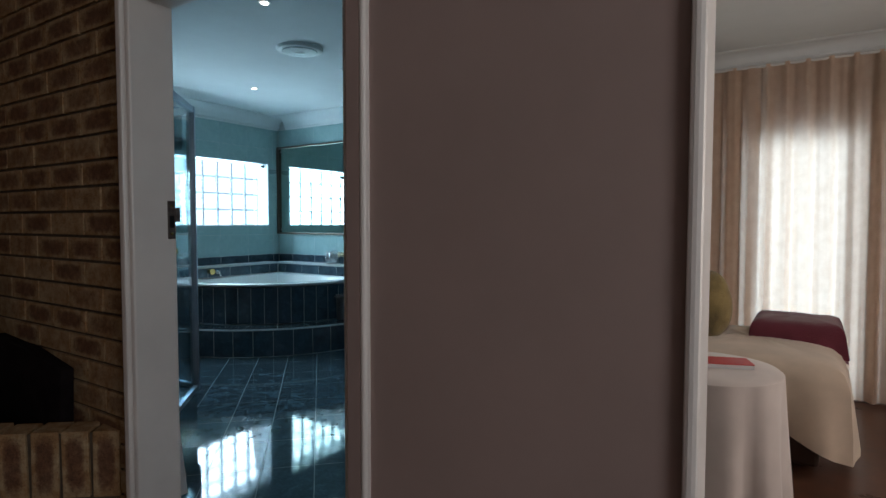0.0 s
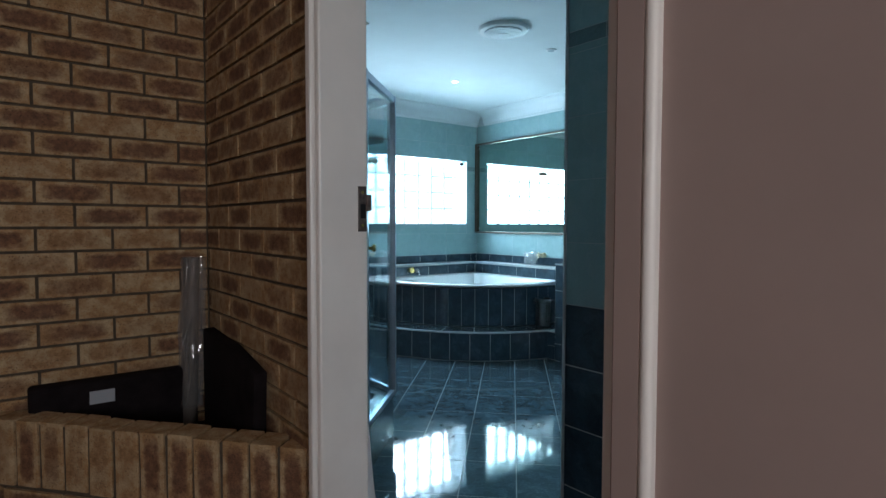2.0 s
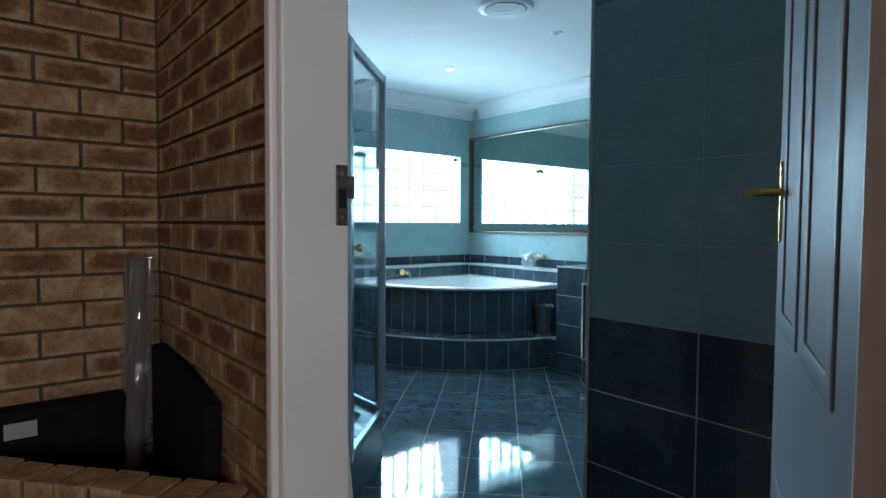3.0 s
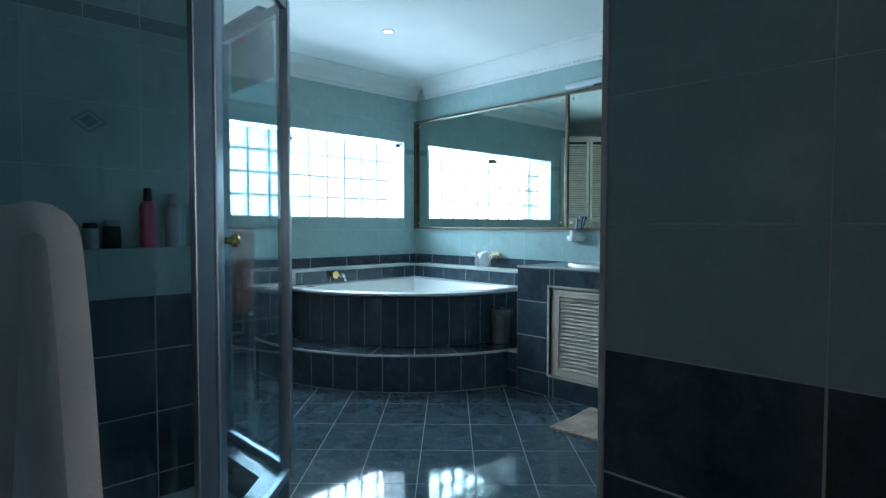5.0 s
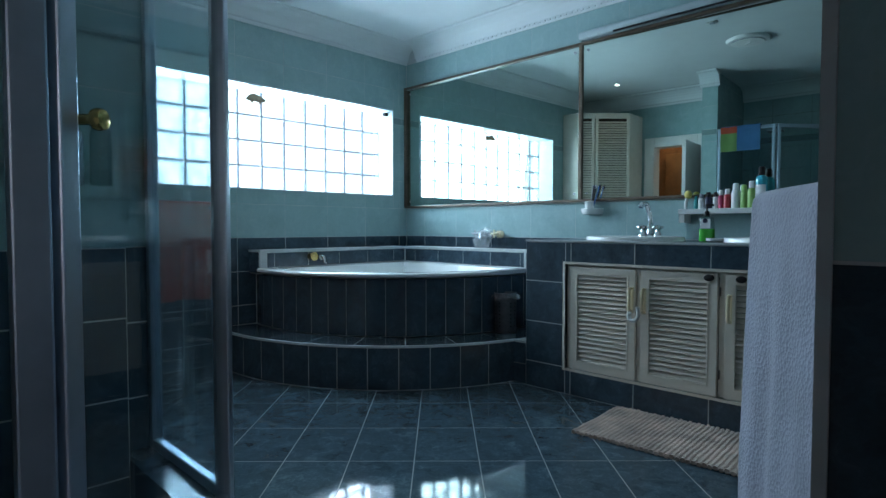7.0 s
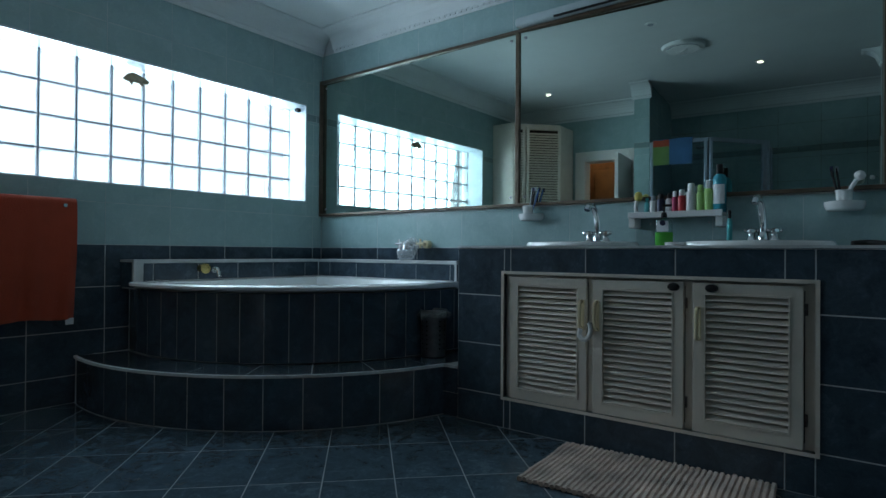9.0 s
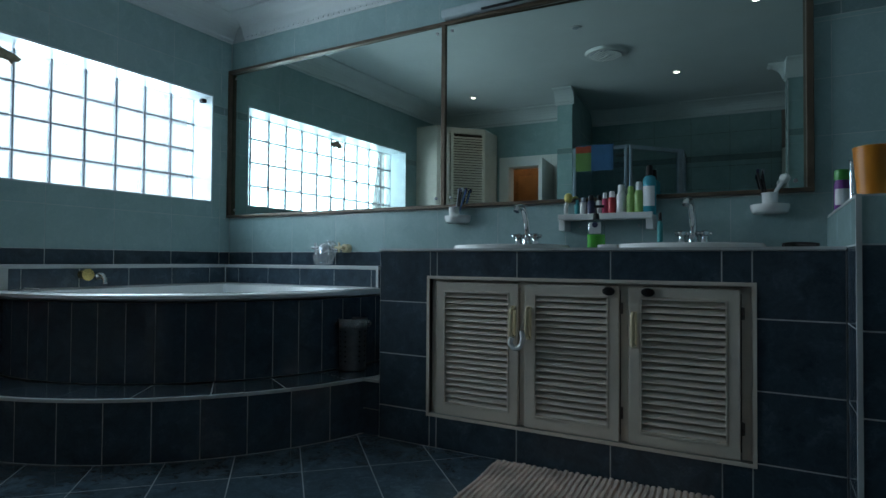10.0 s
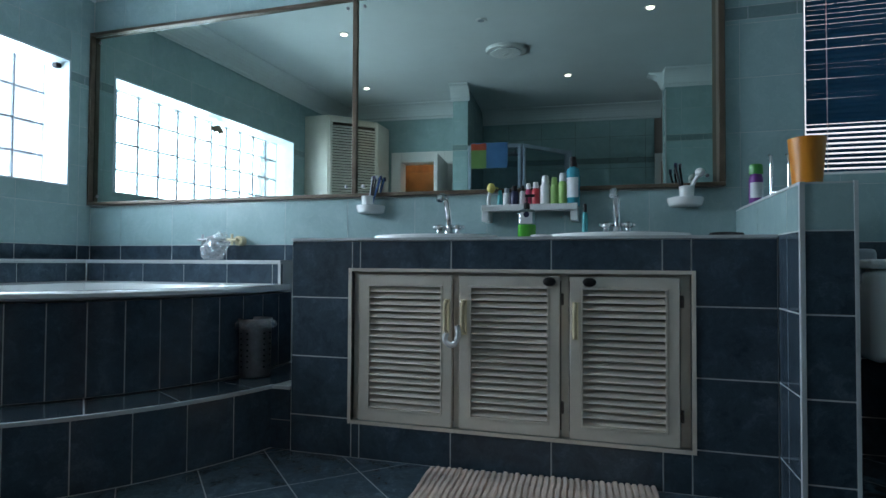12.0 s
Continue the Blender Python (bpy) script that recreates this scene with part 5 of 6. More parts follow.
# far door, open into the bathroom, and the wooden door beyond
far = thing("door_2", "white door standing open in the far wall", "door", (-3.96, 1.80, 0), 88, kind="structure")
bm = bmesh.new()
box(bm, 0, 0.60, -0.02, 0.02, 0.01, 1.98)
bevel(bm, 0.003)
part("leaf", bm, WHITE_PAINT, far)
bm = bmesh.new()
box(bm, -4.62, -3.85, 1.01, 1.05, 0.01, 2.0)
bevel(bm, 0.004)
solid("door_3", bm, plain("orange varnished wood", (0.27, 0.12, 0.045), 0.4, vary=0.25, scale=5), "closed varnished brown wooden door", "door", "structure")


# ---- corner cupboard ----
def corner_cupboard():
    c = thing("corner_cupboard", "tall cream corner cupboard with louvred doors", "cupboard")
    p = [Vector((WEST + 0.003, 2.72)), Vector((-5.32, 2.72)), Vector((-4.68, 2.15)), Vector((-4.66, 1.775)), Vector((WEST + 0.003, 1.775))]
    bm = bmesh.new()
    prism(bm, p, 0.002, 2.40)
    part("body", bm, CREAM_PAINT, c)
    d = (p[2] - p[1]).normalized()
    ang = math.degrees(math.atan2(d.y, d.x))
    ln = (p[2] - p[1]).length
    n = Vector((-d.y, d.x))
    if n.x < 0:
        n = -n
    for z0, z1 in ((0.10, 1.22), (1.25, 2.36)):
        # the body is solid; a dark sheet on it paints the louvres' shade
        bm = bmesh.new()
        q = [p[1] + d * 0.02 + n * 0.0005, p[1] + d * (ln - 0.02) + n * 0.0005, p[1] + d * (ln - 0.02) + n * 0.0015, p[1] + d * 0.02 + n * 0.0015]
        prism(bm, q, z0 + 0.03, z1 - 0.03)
        part("interior", bm, SHADE_BOARD, c, "dark sheet for the shade behind the louvres")
        for k in range(2):
            w = ln / 2 - 0.012
            bm = bmesh.new()
            s = 0.034
            ring(bm, 0, w, z0, z1, s, 0.06, -0.022, 0.0)
            bevel(bm, 0.003)
            at = p[1] + d * (0.008 + k * ln / 2) + n * 0.024
            door = part("door", bm, CREAM_PAINT, c, "cream louvred door")
            door.matrix_world = Matrix.Translation((at.x, at.y, 0)) @ Matrix(((d.x, -n.x, 0), (d.y, -n.y, 0), (0, 0, 1))).to_4x4()
            sl = bmesh.new()
            box(sl, s, w - s, -0.0155, 0.0155, -0.0022, 0.0022)
            me = finish("slat", sl, CREAM_PAINT)
            q = int((z1 - z0 - 0.11) / 0.030)
            for i in range(q):
                ob = new("slat", me)
                ob.parent = door
                ob.matrix_parent_inverse = Matrix()
                ob.matrix_basis = pose(0, -0.011, z0 + 0.07 + i * 0.030, 48, 0, 0)
            kb = bmesh.new()
            lathe(kb, 0, 0, 0, [(0.006, 0), (0.006, 0.012), (0.012, 0.018), (0.008, 0.026)], 12)
            ob = part("knob", kb, CHROME, door, "small chrome knob", True)
            ob.matrix_parent_inverse = Matrix()
            ob.matrix_basis = pose(w - 0.02 if k == 0 else 0.02, -0.022, z0 + 0.03 if z0 > 1 else z1 - 0.03, 90, 0, 0)


corner_cupboard()


# ---- ceiling fittings ----
def downlight(x, y, lit=True):
    d = thing("downlight", "small lit recessed ceiling downlight" if lit else "small dark recessed ceiling downlight", "downlight", (x, y, H), group="ceiling downlights")
    bm = bmesh.new()
    lathe(bm, 0, 0, -0.006, [(0.028, 0), (0.040, 0.0), (0.043, 0.004), (0.043, 0.006)], 28)
    part("rim", bm, WHITE_PLASTIC, d, smooth=True)
    bm = bmesh.new()
    cyl(bm, 0, 0, -0.009, -0.0065, 0.024, seg=24)
    if lit:
        beam = bpy.data.lights.new("downlight_beam", "SPOT")
        beam.energy, beam.color, beam.spot_size, beam.spot_blend, beam.shadow_soft_size = 4.0, (1.0, 0.80, 0.52), radians(100), 0.8, 0.02
        new("downlight_beam", beam).matrix_world = pose(x, y, H - 0.012)
    part("lamp", bm, LAMP_GLOW if lit else GREY_PL, d, "glowing lamp" if lit else "unlit lamp")


for x, y in ((-4.46, 4.01), (-2.573, 2.56), (-4.66, 2.55), (-1.99, 3.95)):
    downlight(x, y)
downlight(-3.216, 3.978, False)

vent = thing("ceiling_vent", "round white slatted ceiling extractor vent", "vent", (-3.095, 3.335, H))
bm = bmesh.new()
lathe(bm, 0, 0, -0.028, [(0.135, 0.004), (0.150, 0.0), (0.168, 0.006), (0.176, 0.020), (0.178, 0.028)], 48)
part("ring", bm, WHITE_PLASTIC, vent, smooth=True)
bm = bmesh.new()
cyl(bm, 0, 0, -0.027, -0.022, 0.134, seg=40)
part("backing", bm, GREY_PL, vent, "shaded grille backing")
for i in range(9):
    y = -0.112 + i * 0.028
    w = math.sqrt(0.132 ** 2 - y * y)
    bm = bmesh.new()
    box(bm, -w, w, y - 0.008, y + 0.008, -0.034, -0.028)
    ob = part("slat", bm, WHITE_PLASTIC, vent)
    ob.matrix_basis = pose(0, 0, 0, 0, 0, 45)
bm = bmesh.new()
box(bm, -0.035, 0.035, -0.012, 0.012, -0.042, -0.034)
ob = part("lamp", bm, WHITE_PLASTIC, vent)
ob.matrix_basis = pose(0, 0, 0, 0, 0, 45)

# strip lamp above the right-hand mirror pane
strip = thing("strip_light", "long pale grey strip light above the mirror", "strip light", (0, 0, 0))
bm = bmesh.new()
box(bm, -3.72, -2.30, 5.235, NORTH - 0.002, 2.306, 2.358)
bevel(bm, 0.014, 3)
part("cover", bm, plain("pale grey diffuser", (0.42, 0.50, 0.52), 0.35, vary=0.06), strip, smooth=True)
bm = bmesh.new()
box(bm, -3.45, -2.32, 5.225, 5.240, 2.298, 2.310)
bevel(bm, 0.003)
part("lip", bm, BLACK, strip, "dark lower lip")


# ---- bath taps and bits ----
def bath_tap():
    t = thing("bath_tap", "brass and chrome bath tap on tiled ledge", "tap")
    bm = bmesh.new()
    rod(bm, (-5.419, 4.13, 0.77), (-5.37, 4.13, 0.77), 0.026, 20)
    rod(bm, (-5.37, 4.13, 0.77), (-5.355, 4.13, 0.77), 0.034, 20)
    part("handle", bm, BRASS, t, "brass round handle", True)
    bm = bmesh.new()
    rod(bm, (-5.419, 4.20, 0.76), (-5.37, 4.20, 0.76), 0.022, 18)
    tube(bm, [(-5.38, 4.20, 0.765), (-5.35, 4.205, 0.765), (-5.335, 4.21, 0.74), (-5.333, 4.21, 0.715)], 0.014)
    part("spout", bm, CHROME, t, "chrome spout", True)


bath_tap()


def wrapped_mixer():
    m = thing("bath_mixer", "chrome wall mixer wrapped in clear plastic film", "tap", (-4.547, NORTH, 0.940))
    for s in (-1, 1):
        bm = bmesh.new()
        rod(bm, (s * 0.10, 0, 0), (s * 0.10, -0.045, 0), 0.028, 20)
        rod(bm, (s * 0.10, -0.045, 0), (s * 0.10, -0.10, 0.004), 0.013, 14)
        rod(bm, (s * 0.10 - 0.032, -0.098, 0.004), (s * 0.10 + 0.032, -0.098, 0.004), 0.008, 10)
        rod(bm, (s * 0.10, -0.098, -0.028), (s * 0.10, -0.098, 0.036), 0.008, 10)
        part("handle", bm, IVORY if s > 0 else STEEL, m, "metal cross handle", True)
    bm = bmesh.new()
    rod(bm, (-0.1, -0.05, 0), (0.1, -0.05, 0), 0.015, 14)
    tube(bm, [(0, -0.05, 0), (0, -0.10, 0.005), (0, -0.14, -0.01), (0, -0.15, -0.04)], 0.014)
    part("body", bm, CHROME, m, smooth=True)
    bm = bmesh.new()
    c = Vector((-0.012, -0.10, -0.042))
    bmesh.ops.create_icosphere(bm, subdivisions=5, radius=0.085, matrix=Matrix.Translation(c) @ Matrix.Diagonal((0.80, 0.70, 0.95, 1)))
    for v in bm.verts:
        k = noise.noise(v.co * 30) + 0.7 * abs(noise.noise(v.co * 62)) + 0.4 * noise.noise(v.co * 130)
        v.co += (v.co - c) * 0.32 * k
        v.co.x += 0.35 * (v.co.z - c.z)
        v.co.z = max(v.co.z, -0.111)
        v.co.y = min(v.co.y, -0.012)
    part("film", bm, FILM, m, "crumpled clear plastic film")


wrapped_mixer()

plug = bmesh.new()
tube(plug, [(-5.30, 3.79, 0.706), (-5.22, 3.78, 0.706), (-5.18, 3.80, 0.706)], 0.006)
lathe(plug, -5.26, 3.80, 0.70, [(0.022, 0), (0.022, 0.006), (0.012, 0.010)], 18)
solid("bath_plug", plug, STEEL, "small steel bath plug lying on the tub rim", "plug", smooth=True)


def perforated_bin():
    b = thing("waste_bin", "steel perforated waste bin with clear bag", "bin", (-3.985, 4.77, 0.276))
    bm = bmesh.new()
    lathe(bm, 0, 0, 0, [(0.066, 0), (0.071, 0.004), (0.075, 0.262), (0.079, 0.269), (0.076, 0.273), (0.072, 0.269), (0.066, 0.01)], 36)
    part("drum", bm, plain("dull dark steel", (0.28, 0.28, 0.29), 0.32, 0.9, vary=0.2, scale=30), b, smooth=True)
    hole = bmesh.new()
    cyl(hole, 0, 0, -0.001, 0.0025, 0.0045, seg=8)
    me = finish("hole", hole, BLACK)
    for i in range(12):
        for k in range(7):
            if i % 3 == 2:
                continue
            a = 2 * math.pi * i / 12 - 0.4
            ob = new("hole", me)
            ob.parent = b
            z = 0.05 + k * 0.026
            r = 0.0714 + 0.004 * z / 0.25
            ob.matrix_basis = Matrix.Translation((r * math.cos(a), r * math.sin(a), z)) @ Vector((math.cos(a), math.sin(a), 0)).to_track_quat("Z", "Y").to_matrix().to_4x4()
    bm = bmesh.new()
    seg = 60
    prev = None
    for h, r in ((0.225, 0.082), (0.24, 0.100), (0.252, 0.098), (0.262, 0.080)):
        ring = [bm.verts.new(((r + 0.006 * math.sin(i * 1.9) + 0.006 * noise.noise((i * 0.5, h * 30, 2))) * math.cos(2 * math.pi * i / seg), (r + 0.006 * math.sin(i * 1.9)) * math.sin(2 * math.pi * i / seg), h + 0.006 * math.sin(i * 0.8))) for i in range(seg)]
        if prev:
            for i in range(seg):
                bm.faces.new((prev[i], prev[(i + 1) % seg], ring[(i + 1) % seg], ring[i]))
        prev = ring
    part("bag", bm, FILM, b, "clear bag folded over the rim")


perforated_bin()


# leaf-shaped ornament on the window
def ornament():
    bm = bmesh.new()
    prof = [(-0.085, 0.0), (-0.06, 0.03), (-0.02, 0.05), (0.01, 0.042), (0.05, 0.03), (0.09, 0.012), (0.075, -0.01), (0.045, -0.012), (0.04, -0.038), (0.022, -0.015), (-0.02, -0.012), (-0.025, -0.038), (-0.045, -0.014), (-0.07, -0.012)]
    a = [bm.verts.new((0.0, y, z)) for y, z in prof]
    b = [bm.verts.new((0.012, y, z)) for y, z in prof]
    for i in range(len(prof)):
        bm.faces.new((a[i], a[(i + 1) % len(prof)], b[(i + 1) % len(prof)], b[i]))
    bm.faces.new(list(reversed(a)))
    bm.faces.new(b)
    solid("window_ornament", bm, plain("brown wood carving", (0.16, 0.12, 0.07), 0.6, vary=0.5, scale=40), "small brown carved ornament stuck on glass blocks", "ornament", at=(-5.797, 3.88, 2.0))
    bm = bmesh.new()
    box(bm, -5.70, -5.66, 5.09, 5.128, 2.025, 2.055)
    bevel(bm, 0.006)
    solid("window_stop", bm, BLACK, "tiny dark fitting in the window reveal", "fitting")


ornament()


# ---- things on the vanity ----
def soap_dish(x, brushes):
    d = thing("soap_dish", "white ceramic tumbler holder on tiled wall", "soap dish", (x, NORTH, 1.112))
    bm = bmesh.new()
    seg = 20
    rings = []
    for s, z in ((0.75, -0.028), (0.9, -0.022), (1.0, 0.0), (1.0, 0.014), (0.92, 0.016), (0.85, 0.006)):
        rings.append([bm.verts.new((0.080 * s * math.cos(math.pi + math.pi * i / seg), 0.10 * s * math.sin(math.pi + math.pi * i / seg), z)) for i in range(seg + 1)])
    for a, b in zip(rings, rings[1:]):
        for i in range(seg + 1):
            bm.faces.new((a[i], a[(i + 1) % (seg + 1)], b[(i + 1) % (seg + 1)], b[i]))
    bm.faces.new(rings[0])
    bm.faces.new(rings[-1])
    part("dish", bm, ENAMEL, d, smooth=True)
    bm = bmesh.new()
    lathe(bm, 0, -0.055, 0.008, [(0.030, 0), (0.033, 0.05), (0.036, 0.055), (0.033, 0.056), (0.030, 0.05)], 24)
    part("cup", bm, ENAMEL, d, smooth=True)
    for k, (dx, dy, m) in enumerate(brushes):
        tb = thing("toothbrush", "toothbrush leaning in white tumbler", "toothbrush", (x, NORTH - 0.055, 1.127))
        bm = bmesh.new()
        tube(bm, [(dx * 0.3, dy * 0.3, 0.0), (dx * 0.6, dy * 0.6, 0.06), (dx, dy, 0.15)], 0.005, 8)
        part("handle", bm, m, tb, smooth=True)
        bm = bmesh.new()
        v = box(bm, dx - 0.004, dx + 0.009, dy - 0.004, dy + 0.004, 0.136, 0.158)
        part("bristles", bm, GREY_PL if k % 2 else NAVY, tb)


soap_dish(-3.622, [(0.035, 0.0, BLACK), (0.055, -0.01, BLACK), (0.07, 0.01, BLUE_PL), (0.02, 0.015, GREY_PL)])
soap_dish(-2.022, [(-0.05, 0.0, BLACK), (-0.03, 0.012, BLACK)])
el = thing("electric_toothbrush", "white electric toothbrush head leaning in a cup", "toothbrush", (-2.015, NORTH - 0.055, 1.127))
bm = bmesh.new()
tube(bm, [(0.0, 0, 0), (0.02, 0, 0.06), (0.045, 0, 0.10)], 0.009)
bmesh.ops.create_icosphere(bm, subdivisions=3, radius=0.022, matrix=Matrix.Translation((0.05, 0, 0.11)))
part("head", bm, WHITE_PLASTIC, el, smooth=True)

shelf = thing("wall_shelf", "white plastic bathroom shelf on tiled wall", "shelf", (-2.745, NORTH, 1.078))
bm = bmesh.new()
box(bm, -0.235, 0.235, -0.11, 0, 0, 0.016)
box(bm, -0.235, 0.235, -0.116, -0.108, -0.004, 0.028)
box(bm, -0.235, -0.20, -0.10, 0, -0.055, 0)
box(bm, 0.20, 0.235, -0.10, 0, -0.055, 0)
bevel(bm, 0.004)
part("tray", bm, WHITE_PLASTIC, shelf)
for x in (-0.15, 0.15):
    bm = bmesh.new()
    lathe(bm, 0, 0, 0, [(0.006, 0), (0.005, 0.004)], 10)
    ob = part("screw", bm, STEEL, shelf)
    ob.matrix_basis = pose(x, -0.002, -0.03, 90, 0, 0)
SZ, SY = 1.0945, 5.245
for x, r, h, body, cap, nm, lab in ((-2.895, 0.014, 0.09, TEAL, TEAL, "tube", "small teal tube on shelf"), (-2.862, 0.018, 0.10, WHITE_PLASTIC, GREY_PL, "bottle", "small white bottle with grey cap"), (-2.822, 0.021, 0.11, NAVY, BLACK, "bottle", "dark navy bottle with black cap"),
                                   (-2.782, 0.014, 0.11, WHITE_PLASTIC, BLACK, "tube", "thin white tube with black cap"), (-2.752, 0.015, 0.12, PINK, WHITE_PLASTIC, "tube", "pink tube with white cap"), (-2.716, 0.020, 0.125, RED_PL, WHITE_PLASTIC, "bottle", "red bottle with white cap"),
                                   (-2.670, 0.024, 0.155, WHITE_PLASTIC, WHITE_PLASTIC, "bottle", "white lotion bottle on shelf"), (-2.625, 0.021, 0.145, LIME, LIME, "bottle", "lime green bottle on shelf"), (-2.585, 0.022, 0.165, LIME, WHITE_PLASTIC, "bottle", "green and white bottle on shelf")):
    bottle(nm, lab, x, SY, SZ, r, h, body, cap, 0.6, "bottle", 1.0, 0.25)
bottle("mouthwash_bottle", "teal mouthwash bottle with black cap", -2.535, SY, SZ, 0.033, 0.242, flat("teal mouthwash", (0.03, 0.30, 0.38), 0.15), BLACK, 0.42, "bottle", 0.75, 0.2, sticker=PAPER)
sp = thing("scrub_brush", "white brush with yellow sponge head standing on shelf", "brush", (-2.945, SY - 0.01, SZ))
bm = bmesh.new()
tube(bm, [(0, 0, 0), (-0.008, 0, 0.04), (0.004, 0, 0.09)], 0.010)
part("handle", bm, WHITE_PLASTIC, sp, smooth=True)
bm = bmesh.new()
bmesh.ops.create_icosphere(bm, subdivisions=3, radius=0.022, matrix=Matrix.Translation((0.006, 0, 0.10)) @ Matrix.Diagonal((1, 1, 1.2, 1)))
part("head", bm, YELLOW, sp, smooth=True)
bottle("soap_dispenser", "clear pump bottle of green liquid soap", -2.715, 4.93, VZ, 0.040, 0.165, PALE_BOTTLE, BLACK, 0.3, "soap dispenser", 0.7, 0.15, True)
bm = bmesh.new()
lathe(bm, 0, 0, 0.0005, [(0.036, 0), (0.0405, 0.006), (0.0405, 0.068)], 28)
for v in bm.verts:
    v.co.y *= 0.71
sd = [o for o in scene.objects if o.name.startswith("soap_dispenser")][0]
part("liquid", bm, flat("green soap", (0.07, 0.42, 0.06), 0.15), sd, "green liquid soap", True)
bm = bmesh.new()
box(bm, -0.026, 0.026, -0.0305, -0.0295, 0.072, 0.122)
part("label", bm, PAPER, sd, "white printed label")
bm = bmesh.new()
rod(bm, (0, -0.0306, 0.112), (0, -0.0312, 0.112), 0.013, 20)
part("emblem", bm, NAVY, sd, "dark round emblem")
bm = bmesh.new()
lathe(bm, 0, 0, 0, [(0.035, 0), (0.05, 0.006), (0.05, 0.018), (0.044, 0.02)], 28)
solid("soap_saucer", bm, ENAMEL, "small white saucer on vanity top", "saucer", smooth=True, at=(-2.64, 4.86, VZ))
bottle("toothbrush_stand", "slim teal bottle on vanity top", -2.475, 5.17, VZ, 0.013, 0.18, TEAL, BLACK, 0.5, "bottle")
bm = bmesh.new()
tube(bm, [(-0.05, 0, 0.01), (-0.01, 0.02, 0.014), (0.03, 0, 0.012), (0.06, -0.015, 0.008)], 0.012)
solid("hair_clip", bm, BLACK, "small black hair clip on vanity top", "hair clip", smooth=True, at=(-1.93, 4.85, VZ))

# on the low wall
bottle("aerosol_can", "purple and white aerosol can with green cap", -1.775, 5.06, 1.065, 0.027, 0.17, PURPLE, GREEN_PL, 0.85, "aerosol", 1.0, 0.25, sticker=PAPER)
st = thing("chrome_stand", "bent chrome wire stand on low wall", "stand", (-1.735, 4.86, 1.065))
for dx in (-0.03, 0.03):
    bm = bmesh.new()
    tube(bm, [(dx, 0, 0.004), (dx, 0.0, 0.10), (dx, 0.005, 0.16), (dx, 0.025, 0.175)], 0.006)
    part("upright", bm, CHROME, st, smooth=True)
bm = bmesh.new()
tube(bm, [(-0.03, 0, 0.03), (0, -0.03, 0.025), (0.03, 0, 0.03)], 0.006)
box(bm, -0.04, 0.04, -0.03, 0.03, 0, 0.008)
part("foot", bm, CHROME, st, smooth=True)
cup = thing("orange_tumbler", "orange plastic tumbler standing on low wall", "tumbler", (-1.748, 4.50, 1.065))
bm = bmesh.new()
lathe(bm, 0, 0, 0, [(0.039, 0), (0.042, 0.003), (0.054, 0.152), (0.055, 0.157), (0.052, 0.159), (0.050, 0.153), (0.037, 0.006)], 40)
part("cup", bm, ORANGE, cup, smooth=True)


# ---- rag rug ----
def rag_rug():
    rug = thing("bath_mat", "beige ribbed cotton bath mat in front of vanity", "mat", (-2.607, 4.335, 0.001), 3)
    bm = bmesh.new()
    n, w, d = 38, 0.84, 0.50
    for i in range(n):
        x = -w / 2 + (i + 0.5) * w / n
        r = w / n * 0.52
        rings = []
        for j in range(25):
            y = -d / 2 + d * j / 24
            k = 1 + 0.25 * noise.noise((x * 30, y * 28, 0))
            z = r * 0.75 + 0.0035 * noise.noise((x * 9, y * 9, 3)) + (0.003 if (i + j) % 2 else 0)
            dx = 0.004 * noise.noise((x * 11, y * 13, 7))
            rings.append([bm.verts.new((x + dx + r * k * math.cos(2 * math.pi * q / 6), y, max(0.0005, z + r * 0.85 * k * math.sin(2 * math.pi * q / 6)))) for q in range(6)])
        for a, b in zip(rings, rings[1:]):
            for q in range(6):
                bm.faces.new((a[q], a[(q + 1) % 6], b[(q + 1) % 6], b[q]))
        bm.faces.new(list(reversed(rings[0])))
        bm.faces.new(rings[-1])
    part("weave", bm, COTTON_RUG, rug, smooth=True)


rag_rug()


